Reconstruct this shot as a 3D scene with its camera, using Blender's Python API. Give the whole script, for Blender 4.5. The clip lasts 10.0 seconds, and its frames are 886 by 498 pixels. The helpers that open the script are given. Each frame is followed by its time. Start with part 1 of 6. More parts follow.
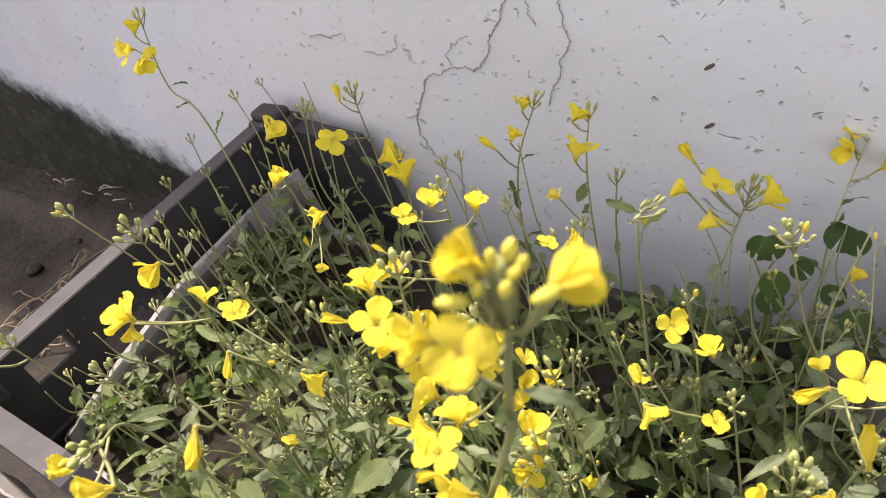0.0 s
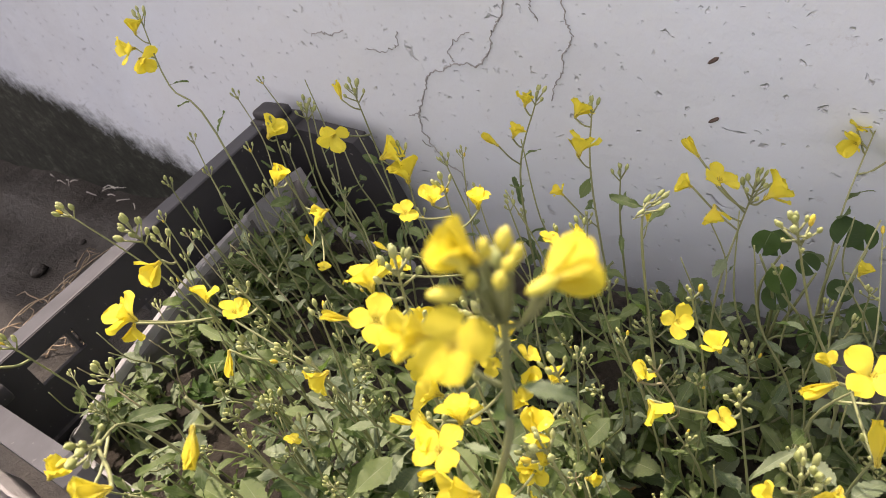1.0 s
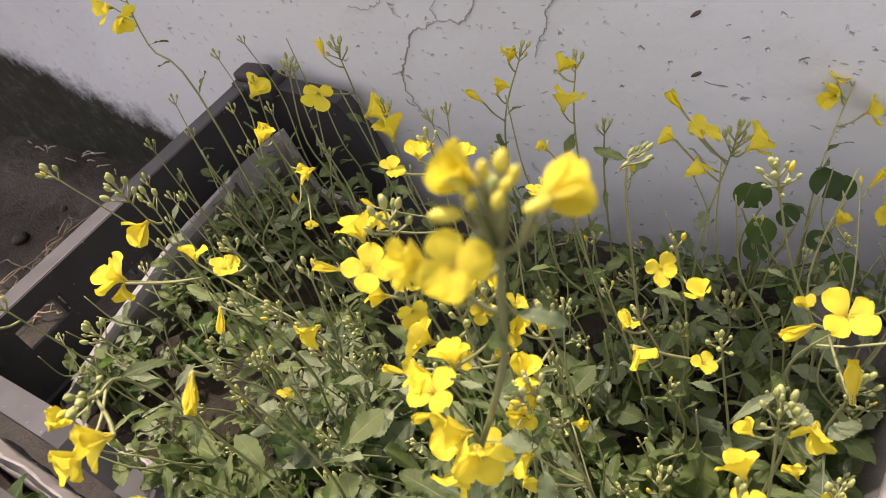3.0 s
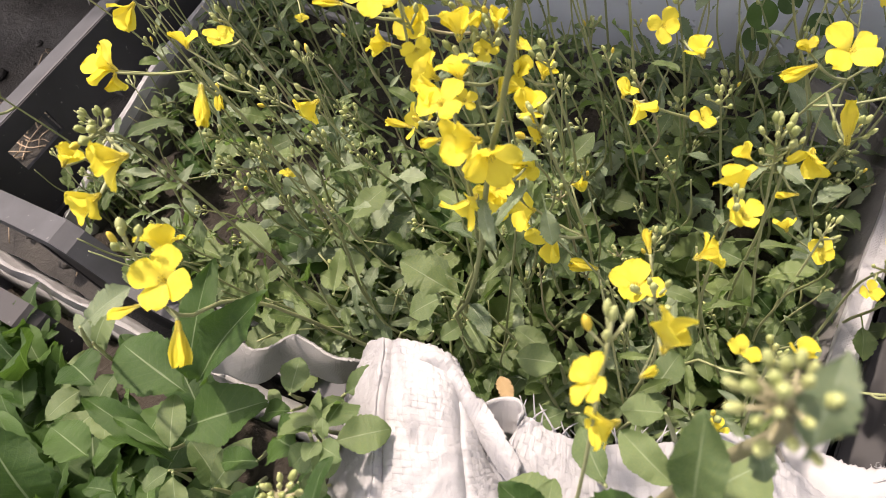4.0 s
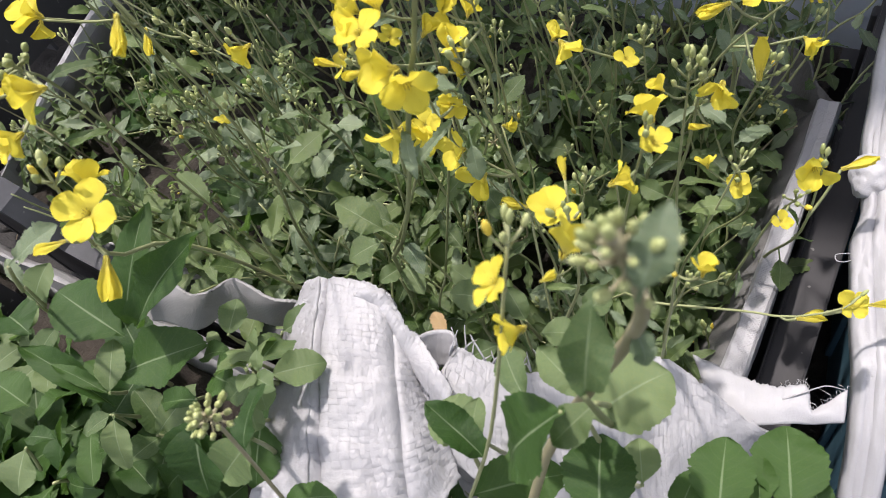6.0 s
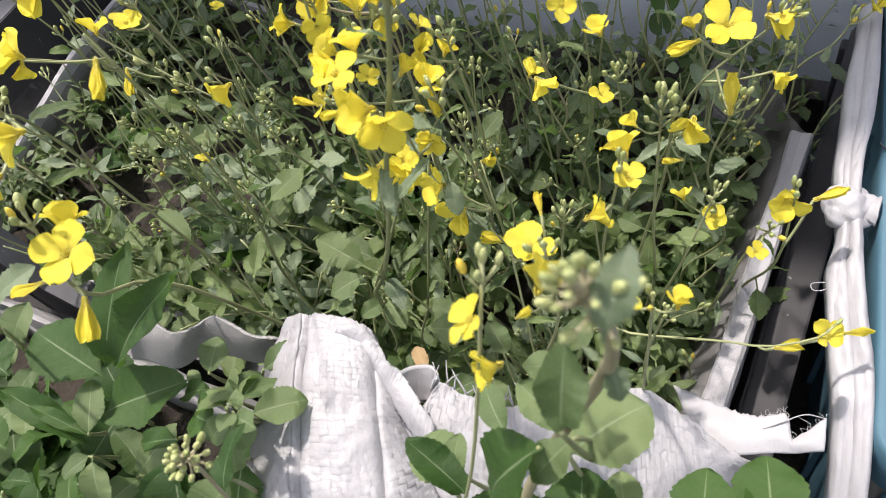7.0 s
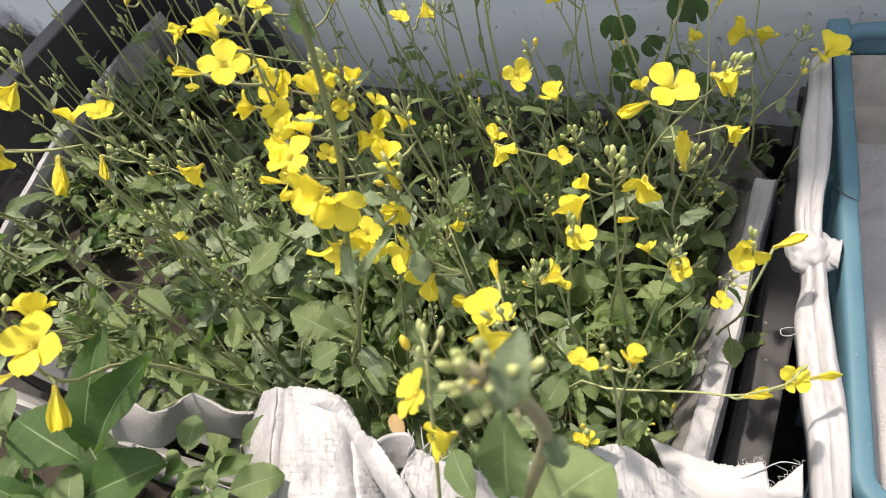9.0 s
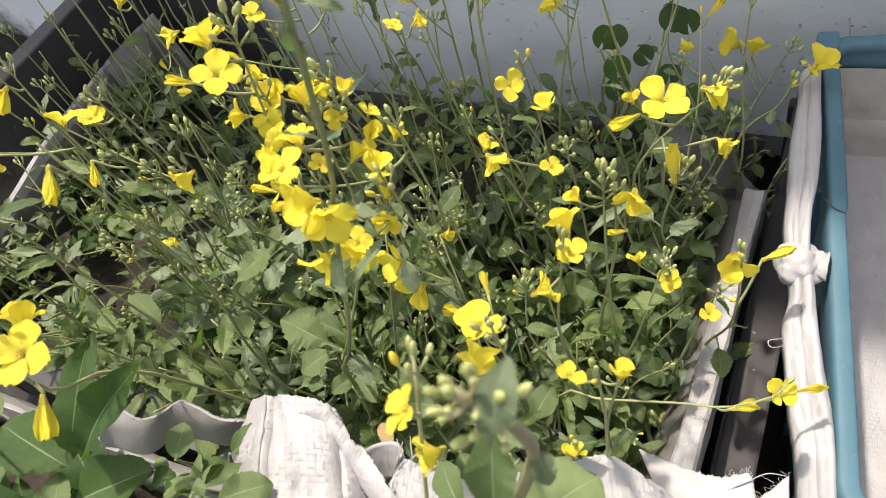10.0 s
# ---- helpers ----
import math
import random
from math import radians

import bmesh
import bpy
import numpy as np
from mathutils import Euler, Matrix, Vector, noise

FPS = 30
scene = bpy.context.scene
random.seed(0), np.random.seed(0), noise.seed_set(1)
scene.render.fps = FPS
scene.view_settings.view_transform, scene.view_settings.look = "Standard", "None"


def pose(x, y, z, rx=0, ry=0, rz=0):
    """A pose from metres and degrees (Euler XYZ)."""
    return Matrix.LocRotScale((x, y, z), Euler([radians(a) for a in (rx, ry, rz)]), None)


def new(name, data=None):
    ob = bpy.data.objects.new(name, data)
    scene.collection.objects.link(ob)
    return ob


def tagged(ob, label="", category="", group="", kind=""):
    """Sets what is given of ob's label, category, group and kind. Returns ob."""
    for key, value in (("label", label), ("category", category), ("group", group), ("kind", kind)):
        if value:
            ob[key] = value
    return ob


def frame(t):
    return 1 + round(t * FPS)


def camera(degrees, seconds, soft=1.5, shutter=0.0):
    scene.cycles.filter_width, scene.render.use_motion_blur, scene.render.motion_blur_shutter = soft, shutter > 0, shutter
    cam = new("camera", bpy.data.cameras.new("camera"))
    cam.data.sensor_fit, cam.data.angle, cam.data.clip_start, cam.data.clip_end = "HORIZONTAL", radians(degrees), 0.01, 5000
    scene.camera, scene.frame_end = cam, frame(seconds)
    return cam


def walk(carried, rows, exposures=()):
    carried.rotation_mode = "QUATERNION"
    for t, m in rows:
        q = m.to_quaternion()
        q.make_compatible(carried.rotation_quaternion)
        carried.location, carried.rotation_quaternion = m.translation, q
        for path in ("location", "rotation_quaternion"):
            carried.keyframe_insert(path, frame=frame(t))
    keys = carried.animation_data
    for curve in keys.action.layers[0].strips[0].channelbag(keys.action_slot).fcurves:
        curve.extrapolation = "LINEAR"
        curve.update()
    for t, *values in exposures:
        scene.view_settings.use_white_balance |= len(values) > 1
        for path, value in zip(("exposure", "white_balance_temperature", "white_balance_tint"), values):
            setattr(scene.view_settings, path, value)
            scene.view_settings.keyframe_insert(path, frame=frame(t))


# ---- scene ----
cam = camera(61.6, 10.0, soft=0.9)
cam.data.dof.use_dof, cam.data.dof.focus_distance, cam.data.dof.aperture_fstop = True, 0.40, 36.0
PATH = [
    (0, 0.5663, -0.0176, 0.5107, 48.70, 15.99, 33.28),
    (0.5, 0.5662, -0.0164, 0.5086, 48.50, 17.05, 33.62),
    (1, 0.5659, -0.0161, 0.5081, 48.59, 16.55, 33.28),
    (1.5, 0.5635, -0.0159, 0.5059, 48.48, 16.39, 32.97),
    (2, 0.5657, -0.0171, 0.5076, 48.66, 15.95, 32.47),
    (2.2, 0.5661, -0.0166, 0.5089, 48.57, 15.92, 32.20),
    (3.3, 0.5690, -0.0294, 0.5068, 41.63, 17.02, 31.22),
    (3.5, 0.5705, -0.0381, 0.5014, 38.41, 17.44, 30.83),
    (4, 0.5731, -0.0513, 0.4896, 33.84, 16.57, 30.07),
    (4.5, 0.5786, -0.0522, 0.4842, 30.70, 16.38, 28.39),
    (5, 0.5804, -0.0541, 0.4832, 29.58, 15.90, 28.11),
    (5.5, 0.5838, -0.0581, 0.4856, 29.97, 15.04, 27.94),
    (6, 0.5867, -0.0574, 0.4873, 30.43, 14.42, 27.28),
    (6.2, 0.5878, -0.0541, 0.4897, 30.81, 13.98, 26.83),
    (7.3, 0.5894, -0.0565, 0.4889, 33.03, 13.86, 25.64),
    (7.5, 0.5912, -0.0565, 0.4907, 33.33, 13.49, 25.18),
    (8, 0.5936, -0.0565, 0.4944, 35.01, 14.10, 24.30),
    (8.5, 0.5957, -0.0547, 0.4947, 35.54, 14.81, 23.67),
    (9, 0.5995, -0.0509, 0.4933, 36.06, 15.41, 23.23),
    (9.5, 0.5991, -0.0513, 0.4956, 36.61, 15.37, 23.70),
    (10, 0.5996, -0.0489, 0.4953, 36.26, 14.57, 23.29),
]
walk(cam, [(t, pose(x, y, z, rx, ry, rz)) for t, x, y, z, rx, ry, rz in PATH],
     exposures=((0.0, 1.52, 7900, 24), (2.2, 1.29, 8000, 24), (3.5, 1.25, 8200, 26), (4.0, 1.42, 7600, 22), (4.5, 1.19, 6750, 18), (6.2, 1.08, 6550, 18), (7.5, 1.35, 6900, 16), (10.0, 1.34, 7400, 14)))

# ---- light ----
SUN_WAY = Vector((-0.26, 0.22, 1.0)).normalized()      # towards the sun, high behind the wall
world = bpy.data.worlds.new("sky")
scene.world = world
world.use_nodes = True
wn = world.node_tree.nodes
sky = wn.new("ShaderNodeTexSky")
sky.sky_type, sky.sun_disc = "NISHITA", False
sky.sun_elevation = math.asin(SUN_WAY.z)
sky.sun_rotation = math.atan2(SUN_WAY.x, SUN_WAY.y)
sky.air_density, sky.dust_density = 1.0, 2.5
haze = wn.new("ShaderNodeHueSaturation")               # a bright hazy sky, less blue than a clear one
haze.inputs["Saturation"].default_value = 0.35
world.node_tree.links.new(sky.outputs[0], haze.inputs["Color"])
world.node_tree.links.new(haze.outputs[0], wn["Background"].inputs[0])
wn["Background"].inputs[1].default_value = 0.15
sun = new("sun", bpy.data.lights.new("sun", "SUN"))
sun.data.energy, sun.data.angle, sun.data.color = 2.6, radians(2.0), (1.0, 0.95, 0.87)
sun.matrix_world = SUN_WAY.to_track_quat("Z", "Y").to_matrix().to_4x4()

# ---- small tools ----


def rnd(a, b):
    return random.uniform(a, b)


def mesh_of(bm, name, smooth=True):
    me = bpy.data.meshes.new(name)
    bm.to_mesh(me)
    bm.free()
    for p in me.polygons:
        p.use_smooth = smooth
    return me


def part(name, bm, material, parent=None, label="", smooth=True):
    """Links a bmesh as one mesh object under its thing."""
    me = mesh_of(bm, name, smooth)
    me.materials.append(material)
    ob = new(name, me)
    ob.parent = parent
    if label:
        tagged(ob, label)
    return ob


def shared(name, me, m, parent, label=""):
    """An object of its own on a mesh that alike pieces share."""
    ob = new(name, me)
    ob.parent = parent
    ob.matrix_basis = m
    if label:
        tagged(ob, label)
    return ob


def empty(name, m, label, category, group=""):
    ob = new(name)
    ob.empty_display_size = 0.02
    ob.matrix_basis = m
    return tagged(ob, label, category, group)


def box(bm, x0, y0, z0, x1, y1, z1, bevel=0.0):
    r = bmesh.ops.create_cube(bm, size=1.0)
    for v in r["verts"]:
        v.co = Vector((x0 + (v.co.x + .5) * (x1 - x0), y0 + (v.co.y + .5) * (y1 - y0), z0 + (v.co.z + .5) * (z1 - z0)))
    if bevel:
        edges = {e for v in r["verts"] for e in v.link_edges}
        bmesh.ops.bevel(bm, geom=list(edges), offset=bevel, segments=2, profile=0.6, affect="EDGES")


def spline(points, n):
    """A smooth run of n points through a few."""
    pts = [Vector(p) for p in points]
    pts = [2 * pts[0] - pts[1]] + pts + [2 * pts[-1] - pts[-2]]
    out = []
    for k in range(n):
        u = k / (n - 1) * (len(pts) - 3)
        i = min(int(u), len(pts) - 4)
        t = u - i
        a, b, c, d = pts[i:i + 4]
        out.append(0.5 * ((2 * b) + (c - a) * t + (2 * a - 5 * b + 4 * c - d) * t * t + (3 * b - a - 3 * c + d) * t ** 3))
    return out


def tube(bm, path, r0, r1, sides=5):
    """A tapered round stem along a path."""
    rings = []
    side = Vector((1, 0.3, 0.2))
    n = len(path)
    for i, p in enumerate(path):
        d = (path[min(i + 1, n - 1)] - path[max(i - 1, 0)]).normalized()
        a = d.cross(side)
        if a.length < 1e-4:
            a = d.cross(Vector((0, 0, 1)))
        a.normalize()
        b = d.cross(a)
        r = r0 + (r1 - r0) * i / (n - 1)
        rings.append([bm.verts.new(p + r * (math.cos(k * math.tau / sides) * a + math.sin(k * math.tau / sides) * b)) for k in range(sides)])
    for lo, hi in zip(rings, rings[1:]):
        for k in range(sides):
            bm.faces.new((lo[k], lo[(k + 1) % sides], hi[(k + 1) % sides], hi[k]))
    bm.faces.new(rings[-1])
    bm.faces.new(rings[0][::-1])


def aim(p, way, up=(0, 0, 1), s=1.0, spin=0.0):
    """A pose at p whose z points along way."""
    q = Vector(way).to_track_quat("Z", "Y")
    return Matrix.Translation(p) @ q.to_matrix().to_4x4() @ Matrix.Rotation(spin, 4, "Z") @ Matrix.Scale(s, 4)


# ---- materials ----


class Nodes:
    def __init__(self, name):
        self.mat = bpy.data.materials.new(name)
        self.mat.use_nodes = True
        self.tree = self.mat.node_tree
        self.bsdf = self.tree.nodes["Principled BSDF"]
        self.out = self.tree.nodes["Material Output"]

    def add(self, kind, **inputs):
        n = self.tree.nodes.new(kind)
        for key, v in inputs.items():
            key = key.replace("_", " ")
            if isinstance(v, bpy.types.NodeSocket):
                self.tree.links.new(v, n.inputs[key])
            else:
                n.inputs[key].default_value = v
        return n

    def link(self, a, b):
        self.tree.links.new(a, b)

    def coords(self, kind="Object"):
        return self.tree.nodes.new("ShaderNodeTexCoord").outputs[kind]

    def noise(self, scale, detail=4.0, rough=0.55, at=None, distort=0.0):
        return self.add("ShaderNodeTexNoise", Vector=at or self.coords(), Scale=scale, Detail=detail, Roughness=rough, Distortion=distort).outputs["Fac"]

    def ramp(self, fac, *stops):
        r = self.add("ShaderNodeValToRGB", Fac=fac)
        e = r.color_ramp.elements
        while len(e) < len(stops):
            e.new(0.5)
        for k, (pos, col) in zip(e, stops):
            k.position = pos
            k.color = (*col, 1) if len(col) == 3 else col
        return r.outputs["Color"]

    def mix(self, fac, a, b, mode="MIX"):
        m = self.tree.nodes.new("ShaderNodeMix")
        m.data_type, m.blend_type = "RGBA", mode
        for v, sock in ((fac, m.inputs[0]), (a, m.inputs[6]), (b, m.inputs[7])):
            if isinstance(v, bpy.types.NodeSocket):
                self.link(v, sock)
            elif isinstance(v, (int, float)):
                sock.default_value = v if sock.type == "VALUE" else (v, v, v, 1)
            else:
                sock.default_value = (*v, 1)
        return m.outputs[2]

    def math(self, op, a, b=0.0, c=0.0):
        m = self.tree.nodes.new("ShaderNodeMath")
        m.operation = op
        for v, sock in zip((a, b, c), m.inputs):
            if isinstance(v, bpy.types.NodeSocket):
                self.link(v, sock)
            else:
                sock.default_value = v
        return m.outputs[0]

    def bump(self, height, strength=0.3, distance=0.001, normal=None):
        b = self.add("ShaderNodeBump", Height=height, Strength=strength, Distance=distance)
        if normal:
            self.link(normal, b.inputs["Normal"])
        return b.outputs["Normal"]

    def set(self, color=None, rough=None, metal=None, normal=None, spec=None):
        for v, key in ((color, "Base Color"), (rough, "Roughness"), (metal, "Metallic"), (normal, "Normal"), (spec, "Specular IOR Level")):
            if v is None:
                continue
            if isinstance(v, bpy.types.NodeSocket):
                self.link(v, self.bsdf.inputs[key])
            else:
                self.bsdf.inputs[key].default_value = (*v, 1) if isinstance(v, tuple) else v
        return self.mat

    def thin(self, color, share):
        """Lets part of the light through, as leaves, petals and thin cloth do."""
        tr = self.add("ShaderNodeBsdfTranslucent")
        if isinstance(color, bpy.types.NodeSocket):
            self.link(color, tr.inputs["Color"])
        else:
            tr.inputs["Color"].default_value = (*color, 1)
        m = self.add("ShaderNodeMixShader", Fac=share)
        self.link(self.bsdf.outputs[0], m.inputs[1])
        self.link(tr.outputs[0], m.inputs[2])
        self.link(m.outputs[0], self.out.inputs["Surface"])
        return self.mat


def leaf_material(name, dark, light, vein, share=0.3, rough=0.5, spec=0.5):
    n = Nodes(name)
    uv = n.tree.nodes.new("ShaderNodeSeparateXYZ")
    n.link(n.coords("UV"), uv.inputs[0])
    u, v = uv.outputs[0], uv.outputs[1]
    side = n.math("ABSOLUTE", n.math("SUBTRACT", u, 0.5))
    rib = n.math("LESS_THAN", side, n.math("MULTIPLY_ADD", v, -0.018, 0.024))
    wave = n.math("SINE", n.math("MULTIPLY", n.math("SUBTRACT", v, n.math("MULTIPLY", side, 0.55)), 52.0))
    veins = n.math("MULTIPLY", n.math("GREATER_THAN", wave, 0.975), 0.13)
    lines = n.math("MAXIMUM", rib, veins)
    tone = n.tree.nodes.new("ShaderNodeObjectInfo").outputs["Random"]
    spots = n.noise(160.0, 3)
    base = n.mix(n.math("MULTIPLY_ADD", spots, 0.6, n.math("MULTIPLY_ADD", tone, 1.05, -0.33)), dark, light)
    pale = n.math("MULTIPLY", n.math("GREATER_THAN", n.noise(420.0, 2), 0.66), 0.2)
    base = n.mix(pale, base, tuple(min(1, c * 1.7 + 0.03) for c in light))
    blotch = n.ramp(n.noise(45.0, 3), (0.42, (0, 0, 0)), (0.72, (0.42, 0.42, 0.42)))
    base = n.mix(blotch, base, (light[0] * 1.45, light[1] * 1.15, light[2] * 0.9))
    col = n.mix(n.math("MULTIPLY", lines, 0.42), base, vein)
    normal = n.bump(n.math("ADD", n.math("MULTIPLY", lines, -0.8), n.math("ADD", n.noise(260.0, 3), n.math("MULTIPLY", n.noise(70.0, 2), 2.0))), 0.32, 0.001)
    n.set(col, n.math("MULTIPLY_ADD", spots, 0.25, rough - 0.08), normal=normal, spec=spec)
    return n.thin(n.mix(0.5, col, (0.2, 0.42, 0.06)), share)


LEAF = leaf_material("mustard_leaf", (0.026, 0.060, 0.019), (0.135, 0.195, 0.072), (0.36, 0.43, 0.26), 0.32, 0.38, 0.5)
LEAF_FRESH = leaf_material("broad_leaf", (0.010, 0.037, 0.008), (0.042, 0.092, 0.021), (0.28, 0.36, 0.21), 0.25, 0.44, 0.3)
LEAF_MID = leaf_material("pale_broad_leaf", (0.06, 0.107, 0.044), (0.145, 0.205, 0.09), (0.34, 0.42, 0.26), 0.3, 0.42, 0.4)
LEAF_GREY = leaf_material("bluish_leaf", (0.052, 0.095, 0.054), (0.185, 0.245, 0.145), (0.36, 0.44, 0.32), 0.26, 0.38, 0.6)
LEAF_DRY = leaf_material("dry_leaf", (0.2, 0.14, 0.07), (0.36, 0.26, 0.14), (0.4, 0.32, 0.2), 0.2, 0.7)


def stem_material(name, a, b):
    n = Nodes(name)
    tone = n.tree.nodes.new("ShaderNodeObjectInfo").outputs["Random"]
    grain = n.noise(90.0, 4)
    col = n.mix(n.math("MULTIPLY_ADD", grain, 0.7, n.math("MULTIPLY_ADD", tone, 0.6, -0.25)), a, b)
    return n.set(col, 0.5, normal=n.bump(n.noise(500.0, 2), 0.2, 0.0005))


STEM = stem_material("stem_green", (0.17, 0.2, 0.085), (0.34, 0.36, 0.19))
STEM_DARK = stem_material("stem_purplish", (0.22, 0.205, 0.12), (0.38, 0.35, 0.22))
TWIG = stem_material("dry_twig", (0.2, 0.15, 0.10), (0.42, 0.33, 0.23))


def petal_material():
    n = Nodes("petal_yellow")
    uv = n.tree.nodes.new("ShaderNodeSeparateXYZ")
    n.link(n.coords("UV"), uv.inputs[0])
    tone = n.tree.nodes.new("ShaderNodeObjectInfo").outputs["Random"]
    col = n.ramp(uv.outputs[1], (0.0, (0.74, 0.72, 0.30)), (0.4, (0.93, 0.825, 0.12)), (1.0, (0.96, 0.855, 0.10)))
    col = n.mix(n.math("MULTIPLY", tone, 0.3), col, (0.95, 0.80, 0.05))
    streak = n.noise(9.0, 3, at=n.add("ShaderNodeMapping", Vector=n.coords("UV"), Scale=(5.0, 0.5, 1.0)).outputs[0])
    col = n.mix(n.math("MULTIPLY", streak, 0.18), col, (0.80, 0.66, 0.05))
    n.set(col, 0.48, normal=n.bump(streak, 0.7, 0.001), spec=0.3)
    return n.thin(n.mix(0.4, col, (0.98, 0.86, 0.08)), 0.42)


PETAL = petal_material()
BUD = stem_material("bud_green", (0.24, 0.29, 0.10), (0.45, 0.48, 0.22))
BUD_LEMON = stem_material("bud_lemon", (0.46, 0.44, 0.06), (0.66, 0.6, 0.11))
BUD_YELLOW = stem_material("bud_yellow", (0.55, 0.42, 0.05), (0.72, 0.58, 0.08))
STAMEN = stem_material("stamen_yellow", (0.5, 0.42, 0.04), (0.66, 0.55, 0.08))


def wall_material():
    n = Nodes("old_whitewash")
    at = n.coords()
    xyz = n.tree.nodes.new("ShaderNodeSeparateXYZ")
    n.link(at, xyz.inputs[0])
    broad = n.noise(5.0, 5, at=at)
    fine = n.noise(70.0, 6, 0.65, at=at)
    col = n.mix(broad, (0.565, 0.645, 0.735), (0.68, 0.77, 0.86))
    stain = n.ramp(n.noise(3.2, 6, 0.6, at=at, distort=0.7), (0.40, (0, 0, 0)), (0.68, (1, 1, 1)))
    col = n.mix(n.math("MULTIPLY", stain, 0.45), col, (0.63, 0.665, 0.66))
    col = n.mix(n.math("MULTIPLY", fine, 0.3), col, (0.58, 0.58, 0.6))
    chips = n.ramp(n.noise(42.0, 3, 0.5, at=n.add("ShaderNodeMapping", Vector=at, Scale=(1.0, 1.0, 1.5)).outputs[0], distort=1.2), (0.685, (0, 0, 0)), (0.75, (1, 1, 1)))
    chips2 = n.ramp(n.noise(120.0, 2, at=at), (0.655, (0, 0, 0)), (0.75, (1, 1, 1)))
    specks = n.math("MAXIMUM", chips, chips2)
    worn = n.ramp(n.noise(14.0, 7, 0.75, at=at, distort=0.8), (0.60, (0, 0, 0)), (0.70, (1, 1, 1)))
    grit = n.ramp(n.noise(150.0, 4, 0.7, at=at), (0.52, (0, 0, 0)), (0.62, (1, 1, 1)))
    col = n.mix(n.math("MULTIPLY", n.math("MULTIPLY", worn, grit), 0.45), col, (0.36, 0.36, 0.37))
    col = n.mix(n.math("MULTIPLY", specks, 0.34), col, (0.3, 0.3, 0.31))
    # blotchy bluish grey that thickens away from the crates
    far_grey = n.math("MULTIPLY", n.ramp(n.math("MULTIPLY_ADD", xyz.outputs[0], -1.3, 0.12), (0.0, (0, 0, 0)), (1.0, (1, 1, 1))), n.ramp(n.noise(9.0, 6, 0.7, at=at), (0.25, (0.3, 0.3, 0.3)), (0.7, (1, 1, 1))))
    col = n.mix(n.math("MULTIPLY", far_grey, 0.75), col, (0.36, 0.40, 0.47))
    # dark algae that climbs from the ground, higher away from the crate
    line = n.math("MULTIPLY_ADD", xyz.outputs[0], -0.323, 0.004)
    edge = n.math("MULTIPLY_ADD", n.noise(22.0, 8, 0.78, at=at), 0.13, -0.068)
    gap = n.math("SUBTRACT", n.math("ADD", line, edge), xyz.outputs[2])
    algae = n.ramp(n.math("MULTIPLY_ADD", gap, 9.0, 0.5), (0.30, (0, 0, 0)), (0.66, (1, 1, 1)))
    dirt = n.ramp(n.noise(60.0, 6, 0.75, at=n.add("ShaderNodeMapping", Vector=at, Scale=(0.8, 1.0, 1.0)).outputs[0]), (0.3, (0.006, 0.007, 0.006)), (0.56, (0.022, 0.026, 0.021)), (0.68, (0.075, 0.082, 0.07)), (0.78, (0.2, 0.2, 0.185)))
    col = n.mix(algae, col, dirt)
    height = n.math("ADD", n.math("MULTIPLY", fine, 0.6), n.math("MULTIPLY", specks, -1.0))
    height = n.math("ADD", height, n.math("MULTIPLY", n.noise(18.0, 3, at=at), 1.6))
    return n.set(col, 0.75, normal=n.bump(height, 0.8, 0.002), spec=0.25)


def earth_material(name, dark, light, scale):
    n = Nodes(name)
    at = n.coords()
    a, b = n.noise(scale, 8, 0.7, at=at), n.noise(scale * 0.12, 4, at=at)
    col = n.mix(n.math("MULTIPLY_ADD", a, 1.5, n.math("MULTIPLY_ADD", b, 1.0, -0.8)), dark, light)
    dry = n.ramp(n.noise(scale * 0.10, 5, 0.6, at=n.add("ShaderNodeMapping", Vector=at, Location=(0.35, 0.1, 0.0)).outputs[0], distort=0.6), (0.46, (0, 0, 0)), (0.74, (1, 1, 1)))
    col = n.mix(n.math("MULTIPLY", dry, 0.6), col, tuple(c * 1.8 for c in light))
    height = n.math("ADD", n.math("MULTIPLY", a, 1.4), n.math("MULTIPLY", n.noise(scale * 5, 4, at=at), 0.6))
    return n.set(col, n.math("MULTIPLY_ADD", b, 0.5, 0.3), normal=n.bump(height, 0.8, 0.004), spec=0.3)


def plastic_material(name, a, b, rough):
    n = Nodes(name)
    at = n.coords()
    dust = n.noise(30.0, 6, 0.65, at=at)
    scratch = n.noise(180.0, 3, at=n.add("ShaderNodeMapping", Vector=at, Scale=(1.0, 0.12, 1.0)).outputs[0])
    col = n.mix(n.math("MULTIPLY_ADD", dust, 0.9, -0.15), a, b)
    spot = n.ramp(n.noise(220.0, 2, at=at), (0.70, (0, 0, 0)), (0.76, (1, 1, 1)))
    col = n.mix(n.math("MULTIPLY", spot, 0.35), col, (0.35, 0.35, 0.33))
    return n.set(col, n.math("MULTIPLY_ADD", dust, 0.4, rough), normal=n.bump(n.math("ADD", scratch, dust), 0.25, 0.0008), spec=0.3)


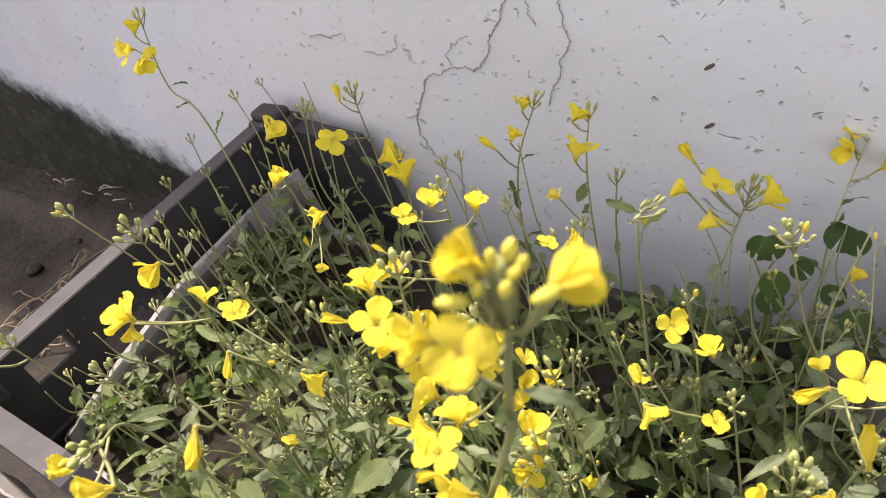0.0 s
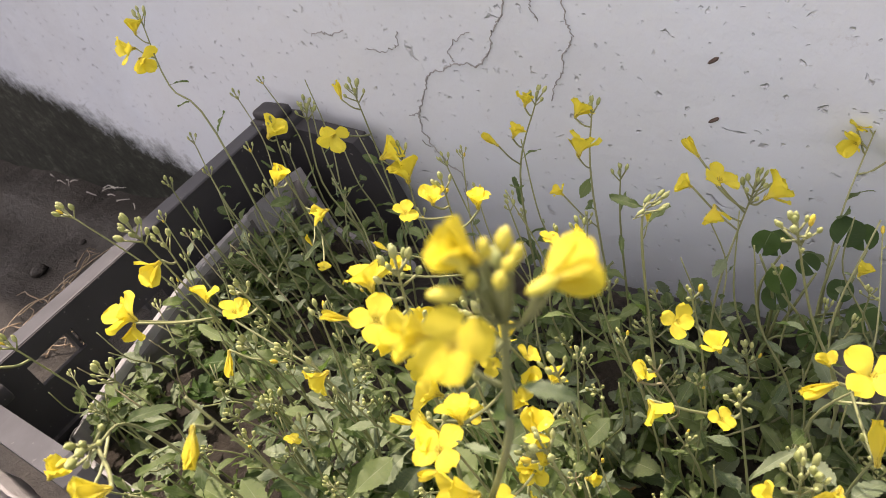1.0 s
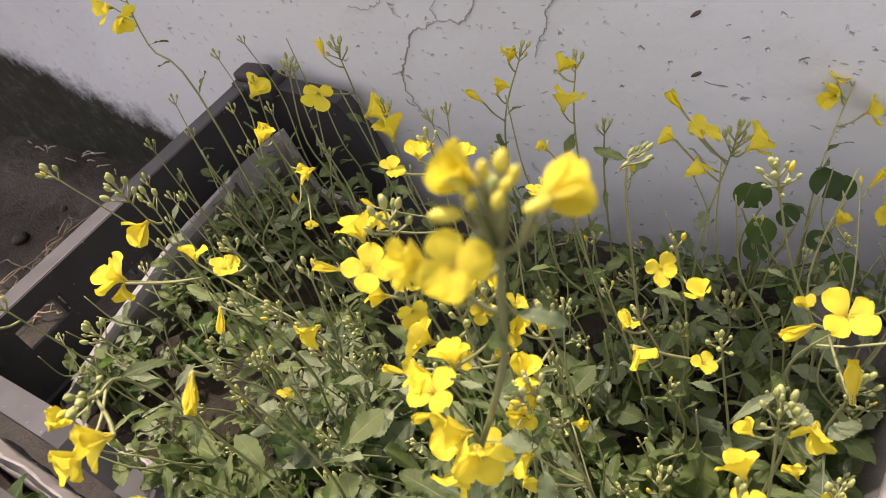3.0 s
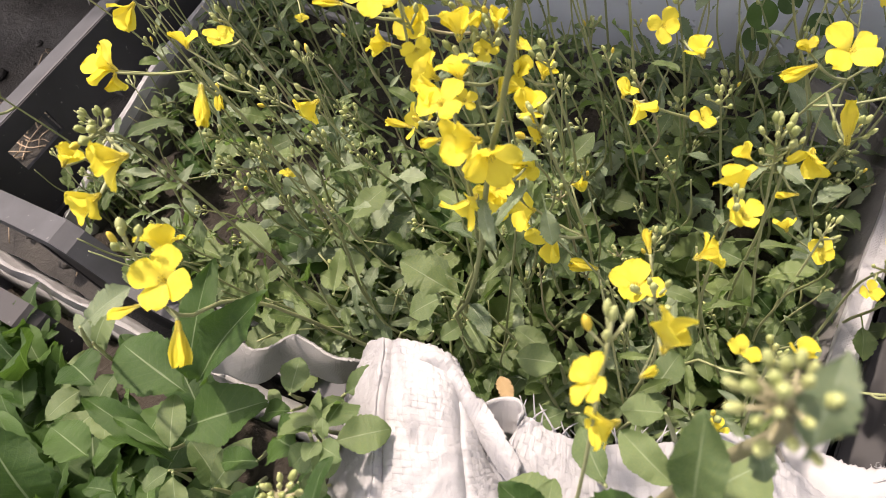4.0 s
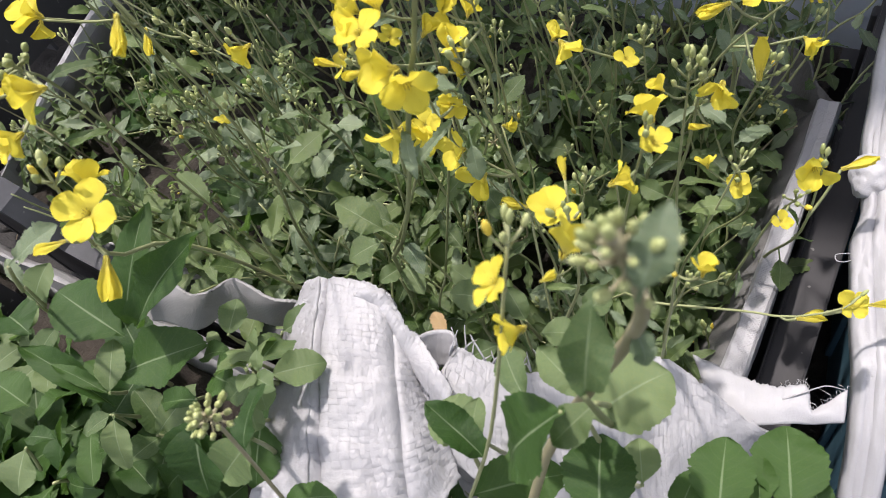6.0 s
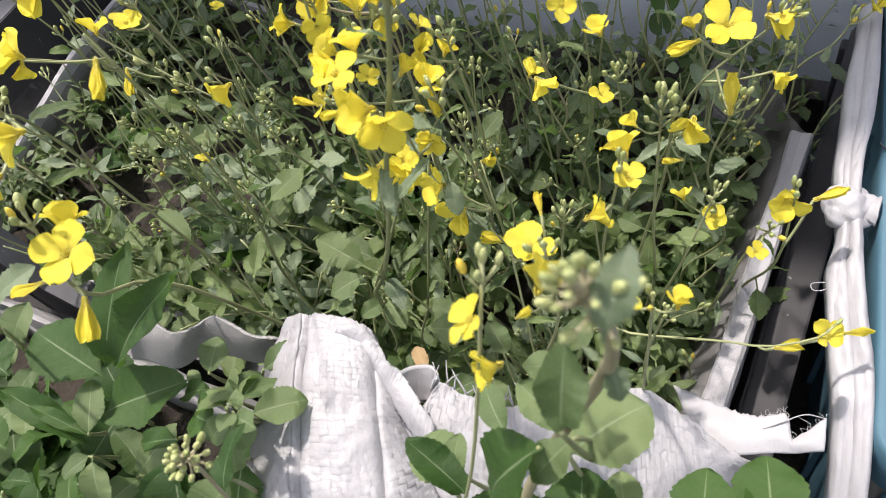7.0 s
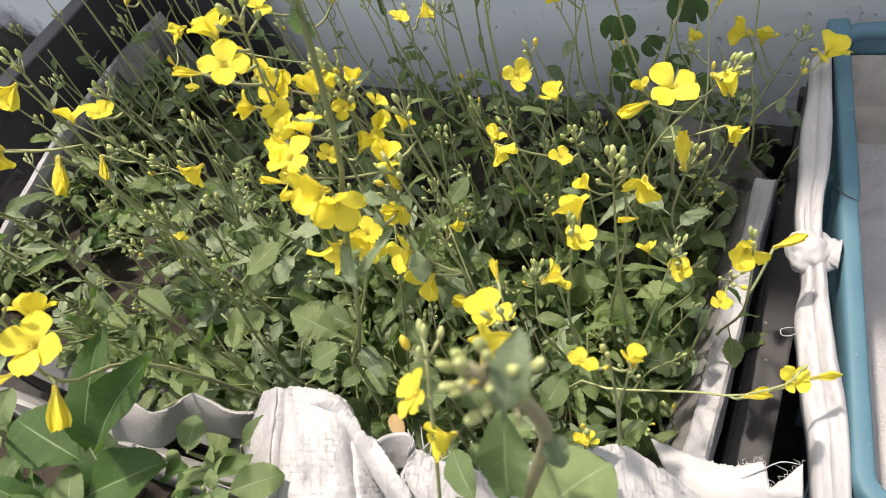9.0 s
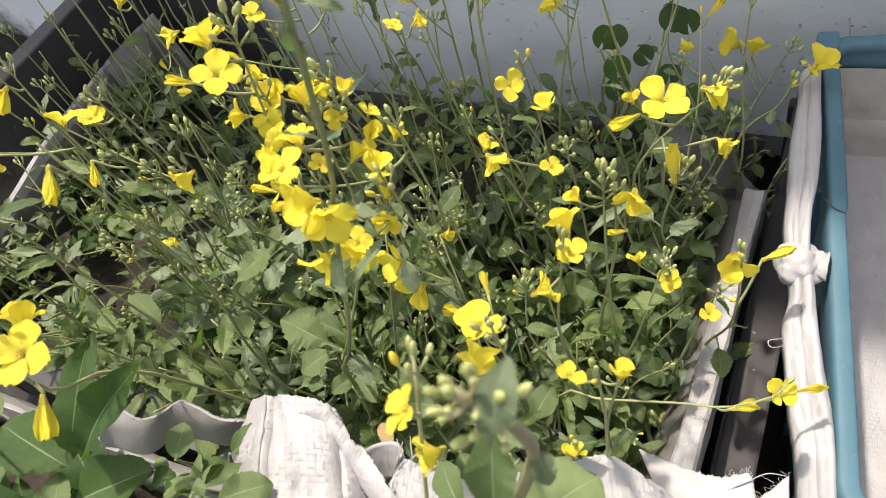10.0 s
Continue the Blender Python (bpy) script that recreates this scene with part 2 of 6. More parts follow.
def sack_material(name, a, b, share, weave=1.0, crumple=1.5, tape=0.0011):
    n = Nodes(name)
    wob = n.add("ShaderNodeTexNoise", Vector=n.coords("UV"), Scale=120.0, Detail=2.0)
    warp = n.tree.nodes.new("ShaderNodeVectorMath")
    warp.operation = "MULTIPLY_ADD"
    n.link(wob.outputs["Color"], warp.inputs[0])
    warp.inputs[1].default_value = (0.0024, 0.0024, 0.0)
    n.link(n.coords("UV"), warp.inputs[2])
    xy = n.tree.nodes.new("ShaderNodeSeparateXYZ")
    n.link(warp.outputs[0], xy.inputs[0])
    # flat tapes that pass over and under each other
    u, v = n.math("DIVIDE", xy.outputs[0], tape), n.math("DIVIDE", xy.outputs[1], tape)
    bow_u = n.math("ABSOLUTE", n.math("SINE", n.math("MULTIPLY", u, math.pi)))
    bow_v = n.math("ABSOLUTE", n.math("SINE", n.math("MULTIPLY", v, math.pi)))
    over = n.math("GREATER_THAN", n.math("SINE", n.math("MULTIPLY", u, math.pi)), 0.0)
    under = n.math("GREATER_THAN", n.math("SINE", n.math("MULTIPLY", v, math.pi)), 0.0)
    turn = n.math("ABSOLUTE", n.math("SUBTRACT", over, under))
    cloth = n.math("POWER", n.math("ADD", n.math("MULTIPLY", turn, bow_u), n.math("MULTIPLY", n.math("SUBTRACT", 1.0, turn), bow_v)), 0.35)
    slack = n.ramp(n.noise(70.0, 3, at=n.coords("UV")), (0.38, (0.08, 0.08, 0.08)), (0.72, (0.9, 0.9, 0.9)))
    fibre = n.noise(1.0, 2, 0.5, at=n.add("ShaderNodeMapping", Vector=n.coords("UV"), Scale=(900.0, 160.0, 1.0)).outputs[0])
    crease = n.noise(90.0, 5, 0.6, distort=0.5)
    dirt = n.noise(22.0, 6, 0.65)
    col = n.mix(n.ramp(dirt, (0.42, (0, 0, 0)), (0.75, (0.8, 0.8, 0.8))), a, b)
    gap = n.math("MULTIPLY", n.math("MULTIPLY", n.math("SUBTRACT", 1.0, cloth), slack), 0.36 * min(1.0, weave))
    col = n.mix(gap, col, tuple(c * 0.55 for c in a))
    h = n.math("ADD", n.math("MULTIPLY", n.math("MULTIPLY", cloth, slack), 0.75 * weave), n.math("ADD", n.math("MULTIPLY", crease, crumple), n.math("MULTIPLY", fibre, 0.25)))
    n.set(col, 0.5, normal=n.bump(h, 0.7, 0.0011), spec=0.4)
    return n.thin(tuple(min(1, c * 1.05) for c in a), share)


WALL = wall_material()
EARTH = earth_material("wet_earth", (0.004, 0.0035, 0.003), (0.034, 0.031, 0.027), 60.0)
SOIL = earth_material("potting_soil", (0.014, 0.012, 0.010), (0.042, 0.035, 0.028), 160.0)
# black set lighter, so its colour carries the lens haze over dark parts
BLACK = plastic_material("black_plastic", (0.026, 0.026, 0.029), (0.056, 0.056, 0.062), 0.42)
# grey of the rims: dust, plus the sky's reflection put into the colour
RIM_GREY = plastic_material("dusty_sky_sheen_plastic", (0.03, 0.032, 0.037), (0.11, 0.115, 0.13), 0.36)
TEAL = plastic_material("teal_plastic", (0.04, 0.11, 0.155), (0.09, 0.17, 0.22), 0.4)
SACK = sack_material("white_woven_sack", (0.375, 0.38, 0.40), (0.31, 0.31, 0.325), 0.12, 1.0, 1.9, 0.0024)
SACK_FINE = sack_material("fine_white_sack", (0.38, 0.385, 0.405), (0.33, 0.33, 0.345), 0.12, 0.16, 0.7)
SACK_OLD = sack_material("weathered_sack", (0.45, 0.44, 0.42), (0.3, 0.28, 0.25), 0.2)
# inner faces of the sack: soil marks, and their shade put into a darker colour
SACK_INNER = sack_material("shaded_soiled_sack", (0.14, 0.14, 0.14), (0.065, 0.06, 0.052), 0.12)
SACK_GREY = sack_material("grey_sack", (0.3, 0.3, 0.305), (0.22, 0.22, 0.22), 0.1, 1.0, 0.8, 0.0009)
n = Nodes("crack_dark")
CRACK = n.set(n.mix(n.noise(120.0), (0.15, 0.155, 0.16), (0.48, 0.49, 0.50)), 0.9)
n = Nodes("cocoon_brown")
COCOON = n.set(n.mix(n.noise(400.0), (0.05, 0.035, 0.03), (0.14, 0.1, 0.085)), 0.9)

# ---- structure ----


def wall_north():
    bm = bmesh.new()
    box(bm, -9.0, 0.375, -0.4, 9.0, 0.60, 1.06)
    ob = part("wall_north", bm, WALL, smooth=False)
    return tagged(ob, "old whitewashed wall with cracks and dark algae at its foot", "wall", kind="structure")


def crack(points, width, wall, seed):
    """A jagged crack along a few turns; its broken lip stands a little proud."""
    rng = random.Random(seed)
    path = [Vector((points[0][0], 0, points[0][1]))]
    for (xa, za), (xb, zb) in zip(points, points[1:]):
        for k in range(1, 9):
            path.append(Vector((xa + (xb - xa) * k / 8, 0, za + (zb - za) * k / 8)))
    path = [p + 0.0022 * Vector((noise.noise((p.x * 160, p.z * 160, seed)), 0, noise.noise((p.x * 160, p.z * 160, seed + 5)))) for p in path]
    bm = bmesh.new()
    rows = []
    for i, p in enumerate(path):
        d = (path[min(i + 1, len(path) - 1)] - path[max(i - 1, 0)]).normalized()
        side = Vector((d.z, 0, -d.x))
        j = Vector((rng.gauss(0, 0.0007), 0, rng.gauss(0, 0.0007)))
        w = 0.7 * width * rng.uniform(0.25, 1.0) * (1 - 0.6 * abs(i / len(path) - 0.45))
        rows.append([bm.verts.new(p + j + side * w * k + Vector((0, 0.3745 - 0.0007 * (k == 0), 0))) for k in (-1, 0, 1)])
    for a, b in zip(rows, rows[1:]):
        for k in range(2):
            bm.faces.new((a[k], b[k], b[k + 1], a[k + 1]))
    part("crack", bm, CRACK, wall, "dark crack in the plaster")


def ground():
    bm = bmesh.new()
    # fine near the crates, coarse towards the horizon
    xs = [-400, -60, -12, -4, -2] + [-1.6 + 0.028 * k for k in range(101)] + [2, 4, 12, 60, 400]
    ys = [-400, -60, -12, -4, -2, -1.2] + [-0.7 + 0.028 * k for k in range(40)] + [0.6, 2, 12, 60, 400]
    grid = []
    for y in ys:
        row = []
        for x in xs:
            near = max(0.0, 1 - max(abs(x + 0.2) / 1.7, abs(y) / 1.3))
            z = near * (0.03 * noise.fractal((x * 5, y * 5, 0.0), 1.0, 2.0, 4) + 0.008 * noise.noise((x * 40, y * 40, 1)))
            if y > 0.3 and x < -0.1:
                z += 0.02 * near
            row.append(bm.verts.new((x, y, z - 0.012)))
        grid.append(row)
    for a, b in zip(grid, grid[1:]):
        for k in range(len(xs) - 1):
            bm.faces.new((a[k], a[k + 1], b[k + 1], b[k]))
    return tagged(part("ground", bm, EARTH), "damp dark earth with debris beside the crates", "ground", kind="structure")


the_wall = wall_north()
for k, (pts, w) in enumerate((
        (((0.2923, 0.3105), (0.2799, 0.2891), (0.2704, 0.2781), (0.2630, 0.2621), (0.2462, 0.2508), (0.2284, 0.2517), (0.2185, 0.2462), (0.2015, 0.2416), (0.1925, 0.2279), (0.1756, 0.2017), (0.1711, 0.1868), (0.1792, 0.1669), (0.1861, 0.1514), (0.1995, 0.1423), (0.2017, 0.1300), (0.1938, 0.1168)), 0.0016),
        (((0.2284, 0.2517), (0.2266, 0.2622), (0.2388, 0.2739), (0.2498, 0.2770)), 0.0008),
        (((0.3064, 0.3104), (0.3051, 0.2957), (0.3097, 0.2876)), 0.0008),
        (((0.3302, 0.3103), (0.3292, 0.3011), (0.3304, 0.2861), (0.3317, 0.2755), (0.3242, 0.2650), (0.3199, 0.2495), (0.3113, 0.2374), (0.3059, 0.2246)), 0.0011),
        (((0.1756, 0.2017), (0.1647, 0.1988)), 0.001),
        (((0.1834, 0.2778), (0.1810, 0.2690), (0.1710, 0.2617), (0.1567, 0.2590), (0.1443, 0.2626)), 0.0007),
        (((0.0875, 0.2730), (0.1002, 0.2755), (0.1112, 0.2727), (0.1257, 0.2772)), 0.0009),
        (((0.1792, 0.1669), (0.1714, 0.1677), (0.1690, 0.1746)), 0.0007))):
    crack(pts, w, the_wall, k)
ground()

# ---- crates ----
SOIL_TOP = 0.096



def pierced(bm, length, height, thick, holes, place):
    """An upright panel with rectangular openings through it. place maps (along, through, up) to the crate."""
    us = sorted({0.0, length, *(h[0] for h in holes), *(h[1] for h in holes)})
    vs = sorted({0.0, height, *(h[2] for h in holes), *(h[3] for h in holes)})
    solid = {}
    for i in range(len(us) - 1):
        for j in range(len(vs) - 1):
            u, v = (us[i] + us[i + 1]) / 2, (vs[j] + vs[j + 1]) / 2
            solid[i, j] = not any(a < u < b and c < v < d for a, b, c, d in holes)
    cache = {}

    def vert(i, j, k):
        if (i, j, k) not in cache:
            cache[i, j, k] = bm.verts.new(place(us[i], k * thick, vs[j]))
        return cache[i, j, k]

    for (i, j), full in solid.items():
        if not full:
            continue
        bm.faces.new((vert(i, j, 0), vert(i + 1, j, 0), vert(i + 1, j + 1, 0), vert(i, j + 1, 0)))
        bm.faces.new((vert(i, j + 1, 1), vert(i + 1, j + 1, 1), vert(i + 1, j, 1), vert(i, j, 1)))
        for (di, dj), (a, b) in (((-1, 0), ((i, j), (i, j + 1))), ((1, 0), ((i + 1, j + 1), (i + 1, j))),
                                 ((0, -1), ((i + 1, j), (i, j))), ((0, 1), ((i, j + 1), (i + 1, j + 1)))):
            if not solid.get((i + di, j + dj), False):
                bm.faces.new((vert(*a, 0), vert(*b, 0), vert(*b, 1), vert(*a, 1)))
    bmesh.ops.recalc_face_normals(bm, faces=bm.faces)


def cut_profile(length, high, low, ramp0=0.10, ramp1=0.135):
    """The top line of a long side: high at the corners, cut low between."""
    pts = [(0.0, high), (ramp0, high - 0.012)]
    for k in range(1, 6):
        t = k / 5
        pts.append((ramp0 + (ramp1 - ramp0) * t, high - 0.012 - (high - 0.012 - low) * (t * t * (3 - 2 * t))))
    return pts + [(length - x, z) for x, z in reversed(pts)]


def ribbon_solid(bm, top, bottom, y0, y1):
    """A wall between two y under a top line."""
    rows = []
    for x, z in top:
        rows.append([bm.verts.new(c) for c in ((x, y0, bottom), (x, y1, bottom), (x, y1, z), (x, y0, z))])
    for a, b in zip(rows, rows[1:]):
        for k in range(4):
            bm.faces.new((a[k], a[(k + 1) % 4], b[(k + 1) % 4], b[k]))
    bm.faces.new(rows[0])
    bm.faces.new(rows[-1][::-1])
    bmesh.ops.recalc_face_normals(bm, faces=bm.faces)


def crate(m, length, depth, high, low, skin, rim_skin, label, group="crates along the wall", right=None, front_cut=True, rim_wide=0.024, holes=()):
    thing = empty("plastic_crate", m, label, "crate", group)
    t = 0.004
    bm = bmesh.new()
    box(bm, 0.02, 0.02, 0.0, length - 0.02, depth - 0.02, 0.006, 0.002)
    part("base", bm, skin, thing, smooth=False)
    top_left = high
    for x, flip, high in ((0.016, 1, top_left), (length - 0.016, -1, right or top_left)):
        bm = bmesh.new()
        pierced(bm, depth - 0.03, high - 0.002, t, holes if flip > 0 else (), lambda u, w, v: Vector((x + flip * w, 0.015 + u, 0.001 + v)))
        part("end_wall", bm, skin, thing, smooth=False)
        bm = bmesh.new()
        a, b = sorted((x + flip * (rim_wide - 0.016), x - flip * 0.016))
        box(bm, a, 0.012, high - 0.004, b, depth - 0.012, high, 0.0015)
        box(bm, *sorted((x - flip * 0.016, x - flip * 0.0135))[:1], 0.012, high - 0.026, max(x - flip * 0.016, x - flip * 0.0135), depth - 0.012, high - 0.003, 0.001)
        for k in range(6):
            yy = 0.03 + k * (depth - 0.06) / 5
            box(bm, *sorted((x - flip * 0.0125, x - flip * 0.0005))[:1], yy - 0.0015, high - 0.06, max(x - flip * 0.0125, x - flip * 0.0005), yy + 0.0015, high - 0.004)
        part("rim", bm, rim_skin if high == top_left else skin, thing, smooth=False)
        bm = bmesh.new()
        for zz in (high - 0.1, high - 0.082):
            box(bm, *sorted((x + flip * t, x + flip * (t + 0.005)))[:1], 0.02, zz, max(x + flip * t, x + flip * (t + 0.005)), depth - 0.02, zz + 0.003)
        part("inner_rib", bm, skin, thing, smooth=False)
    high, tail = top_left, right or top_left
    cut = [(x + 0.02, z) for x, z in cut_profile(length - 0.04, high, low)]
    if right:
        cut = cut[:7] + [(length - 0.02, low)]
    whole = [(0.02, high), (0.150, high - 0.002), (0.160, high - 0.010), (0.178, 0.150), (0.20, 0.138), (length - 0.02, 0.134)]
    for y, flip, top in ((0.014, 1, cut if front_cut else whole), (depth - 0.014, -1, cut)):
        bm = bmesh.new()
        ribbon_solid(bm, [(x, z - 0.003) for x, z in top], 0.001, *sorted((y, y + flip * t)))
        part("side_wall", bm, skin, thing, smooth=False)
        bm = bmesh.new()
        rows = []
        for x, z in top:
            ya, yb = y - flip * 0.013, y + flip * 0.005
            rows.append([bm.verts.new(c) for c in ((x, ya, z - 0.012), (x, ya, z), (x, yb, z), (x, yb, z - 0.003), (x, ya + flip * 0.002, z - 0.003), (x, ya + flip * 0.002, z - 0.012))])
        for p, q in zip(rows, rows[1:]):
            for k in range(6):
                bm.faces.new((p[k], p[(k + 1) % 6], q[(k + 1) % 6], q[k]))
        bm.faces.new(rows[0])
        bm.faces.new(rows[-1][::-1])
        bmesh.ops.recalc_face_normals(bm, faces=bm.faces)
        part("side_rim", bm, rim_skin if flip > 0 and not front_cut else skin, thing, smooth=False)
    for cx, sx, high in ((0.0, 1, top_left), (length, -1, tail)):
        for cy, sy in ((0.0, 1), (depth, -1)):
            bm = bmesh.new()
            x0, x1 = sorted((cx, cx + sx * 0.05))
            y0, y1 = sorted((cy, cy + sy * 0.03))
            box(bm, x0 + 0.002, y0 + 0.002, high - 0.012, x1, y1, high + 0.004, 0.003)
            x0, x1 = sorted((cx + sx * 0.006, cx + sx * 0.042))
            y0, y1 = sorted((cy + sy * 0.004, cy + sy * 0.024))
            if high == top_left:
                box(bm, x0, y0, high + 0.003, x1, y1, high + 0.013, 0.004)
            if high == top_left:
                part("corner_cap", bm, skin, thing)
            else:
                bm.free()
            bm = bmesh.new()
            x0, x1 = sorted((cx + sx * 0.015, cx + sx * 0.024))
            y0, y1 = sorted((cy + sy * 0.013, cy + sy * 0.022))
            box(bm, x0, y0, 0.0, x1, y1, high - 0.01, 0.002)
            part("corner_post", bm, skin, thing)
    return thing


def soil(m, length, depth, top, label):
    bm = bmesh.new()
    nx, ny = 60, 36
    grid = [[bm.verts.new((length * i / nx, depth * j / ny,
                           top + 0.012 * noise.noise((i * 0.35, j * 0.35, top * 50)) + 0.005 * noise.noise((i * 1.3, j * 1.3, 2)))) for i in range(nx + 1)] for j in range(ny + 1)]
    for a, b in zip(grid, grid[1:]):
        for i in range(nx):
            bm.faces.new((a[i], a[i + 1], b[i + 1], b[i]))
    ob = part("potting_soil", bm, SOIL)
    ob.matrix_basis = m
    return tagged(ob, label, "soil", kind="stuff")


def cloth_uv(bm, rows, step):
    uv = bm.loops.layers.uv.new("UVMap")
    where = {}
    for j, row in enumerate(rows):
        for i, v in enumerate(row):
            where[v] = (i * step[0], j * step[1])
    for f in bm.faces:
        for l in f.loops:
            l[uv].uv = where[l.vert]


def sheet(bm, rows, closed=False):
    for a, b in zip(rows, rows[1:]):
        n = len(a)
        for i in range(n if closed else n - 1):
            bm.faces.new((a[i], a[(i + 1) % n], b[(i + 1) % n], b[i]))


def liner(m, corners, heights, profile, skin, label, seed, name="sack_liner", wave=0.0022, rise=None, inner=None):
    """A sack that lines a crate: its hem follows the four corners, each with its height, and its wall hangs inside."""
    per = []
    n = 46
    for k in range(4):
        a, b = Vector(corners[k]), Vector(corners[(k + 1) % 4])
        ha, hb = heights[k], heights[(k + 1) % 4]
        for i in range(n):
            t = i / n
            sag = 0.006 * math.sin(t * math.pi)
            p = a.lerp(b, t)
            per.append((p, ha[1] + (hb[0] - ha[1]) * t - sag * (abs(hb[0] - ha[1]) < 0.02) + (rise(p) if rise else 0.0)))
    centre = sum((Vector(c) for c in corners), Vector((0, 0))) / 4
    bm = bmesh.new()
    rows = []
    for r, (out, down) in enumerate(profile):
        row = []
        for i, (p, z) in enumerate(per):
            way = (p - centre)
            way = Vector((way.x / abs(corners[1][0] - corners[0][0]), way.y / abs(corners[2][1] - corners[1][1])))
            side = Vector((math.copysign(1, way.x), 0)) if abs(way.x) > abs(way.y) else Vector((0, math.copysign(1, way.y)))
            w = noise.noise((p.x * 26, p.y * 26, seed + r * 0.25)) * wave + noise.noise((p.x * 90, p.y * 90, seed + r * 0.4)) * wave * 0.4
            slope = max(0, r - 7) * (0.008 if side.x > 0.5 else 0.005 if side.y > 0.5 else 0.0)
            q = p + side * (out * (1.7 if side.x > 0.5 else 1.0) - slope + w)
            row.append(bm.verts.new((q.x, q.y, z + down + 1.2 * wave * noise.noise((p.x * 20, p.y * 20, seed + 9)))))
        rows.append(row)
    split = len(rows) - 4
    body = bmesh.new()
    low = [[body.verts.new(v.co) for v in row] for row in rows[split:]]
    for row in rows[split + 1:]:
        for v in row:
            bm.verts.remove(v)
    rows = rows[:split + 1]
    for part_bm, strip in ((bm, rows), (body, low)):
        sheet(part_bm, strip, True)
        uv = part_bm.loops.layers.uv.new("UVMap")
        where = {v: (i * 0.012, r * 0.012) for r, row in enumerate(strip) for i, v in enumerate(row)}
        for f in part_bm.faces:
            for l in f.loops:
                l[uv].uv = where[l.vert]
    ob = part(name, body, inner or skin)
    ob.matrix_basis = m
    hem = part("hem", bm, skin, ob, "folded hem of the sack", smooth=False)
    for o in (ob, hem):
        o.modifiers.new("thickness", "SOLIDIFY").thickness = 0.0012
    return tagged(ob, label, "sack")


def drape(name, top, bottom, lift, skin, label, seed, nu=70, nv=46, folds=0.006, freq=34.0, hem=0, ragged=0.0006, torn=0):
    """A crumpled cloth between two edges; lift(u, v) raises it."""
    a, b = spline(top, nu), spline(bottom, nu)
    bm = bmesh.new()
    rows = []
    for j in range(nv):
        v = j / (nv - 1)
        row = []
        for i in range(nu):
            u = i / (nu - 1)
            p = a[i].lerp(b[i], v)
            q = p * freq
            f = folds * (noise.noise((q.x, q.y, seed)) + 0.5 * noise.noise((q.x * 2.3 + 0.8 * q.y, q.y * 1.7, seed + 3)) + 0.5 * (0.5 - abs(noise.noise((q.x * 1.7 - 0.6 * q.y, q.y * 1.3, seed + 11)))) + 0.25 * abs(noise.noise((q.x * 6, q.y * 6, seed + 5))))
            loose = ragged if min(u, v, 1 - u, 1 - v) < 0.012 else 0.0
            p = p + Vector((loose * noise.noise((u * 60, v * 60, seed + 7)), loose * noise.noise((u * 70, v * 70, seed + 8)), lift(u, v) + f))
            row.append(bm.verts.new(p))
        rows.append(row)
    edge = [[row[i].co.copy() for i in range(hem)] for row in rows]
    sheet(bm, rows)
    du = (a[0] - a[-1]).length / nu
    cloth_uv(bm, rows, (du * 1.3, (a[0] - b[0]).length / nv))
    ob = part(name, bm, skin)
    md = ob.modifiers.new("thickness", "SOLIDIFY")
    md.thickness = 0.0014
    if hem:
        # the sewn double edge along the first side
        bm = bmesh.new()
        side = [[bm.verts.new(p + Vector((0, 0, 0.0009))) for p in run] for run in edge]
        sheet(bm, side)
        cloth_uv(bm, side, (0.004, 0.004))
        h = part("hem", bm, skin, ob, "doubled hem of the sack")
        h.modifiers.new("thickness", "SOLIDIFY").thickness = 0.0012
    if torn:
        # loose tapes that stand out of the torn edge
        rng = random.Random(seed)
        for k in range(torn):
            bm = bmesh.new()
            i = rng.randrange(2, nu // 2)
            p = a[i] + Vector((0, 0, lift(i / nu, 0.0) + 0.001))
            out = (a[i] - b[i]).normalized() * rng.uniform(0.003, 0.008) + (a[i + 1] - a[i - 1]).normalized() * rng.uniform(-0.006, 0.006)
            tube(bm, spline([p, p + out * 0.5 + Vector((0, 0, rng.uniform(0.0, 0.002))), p + out], 5), 0.0004, 0.00015, 4)
            part("loose_tape", bm, skin, ob)
    return tagged(ob, label, "sack")


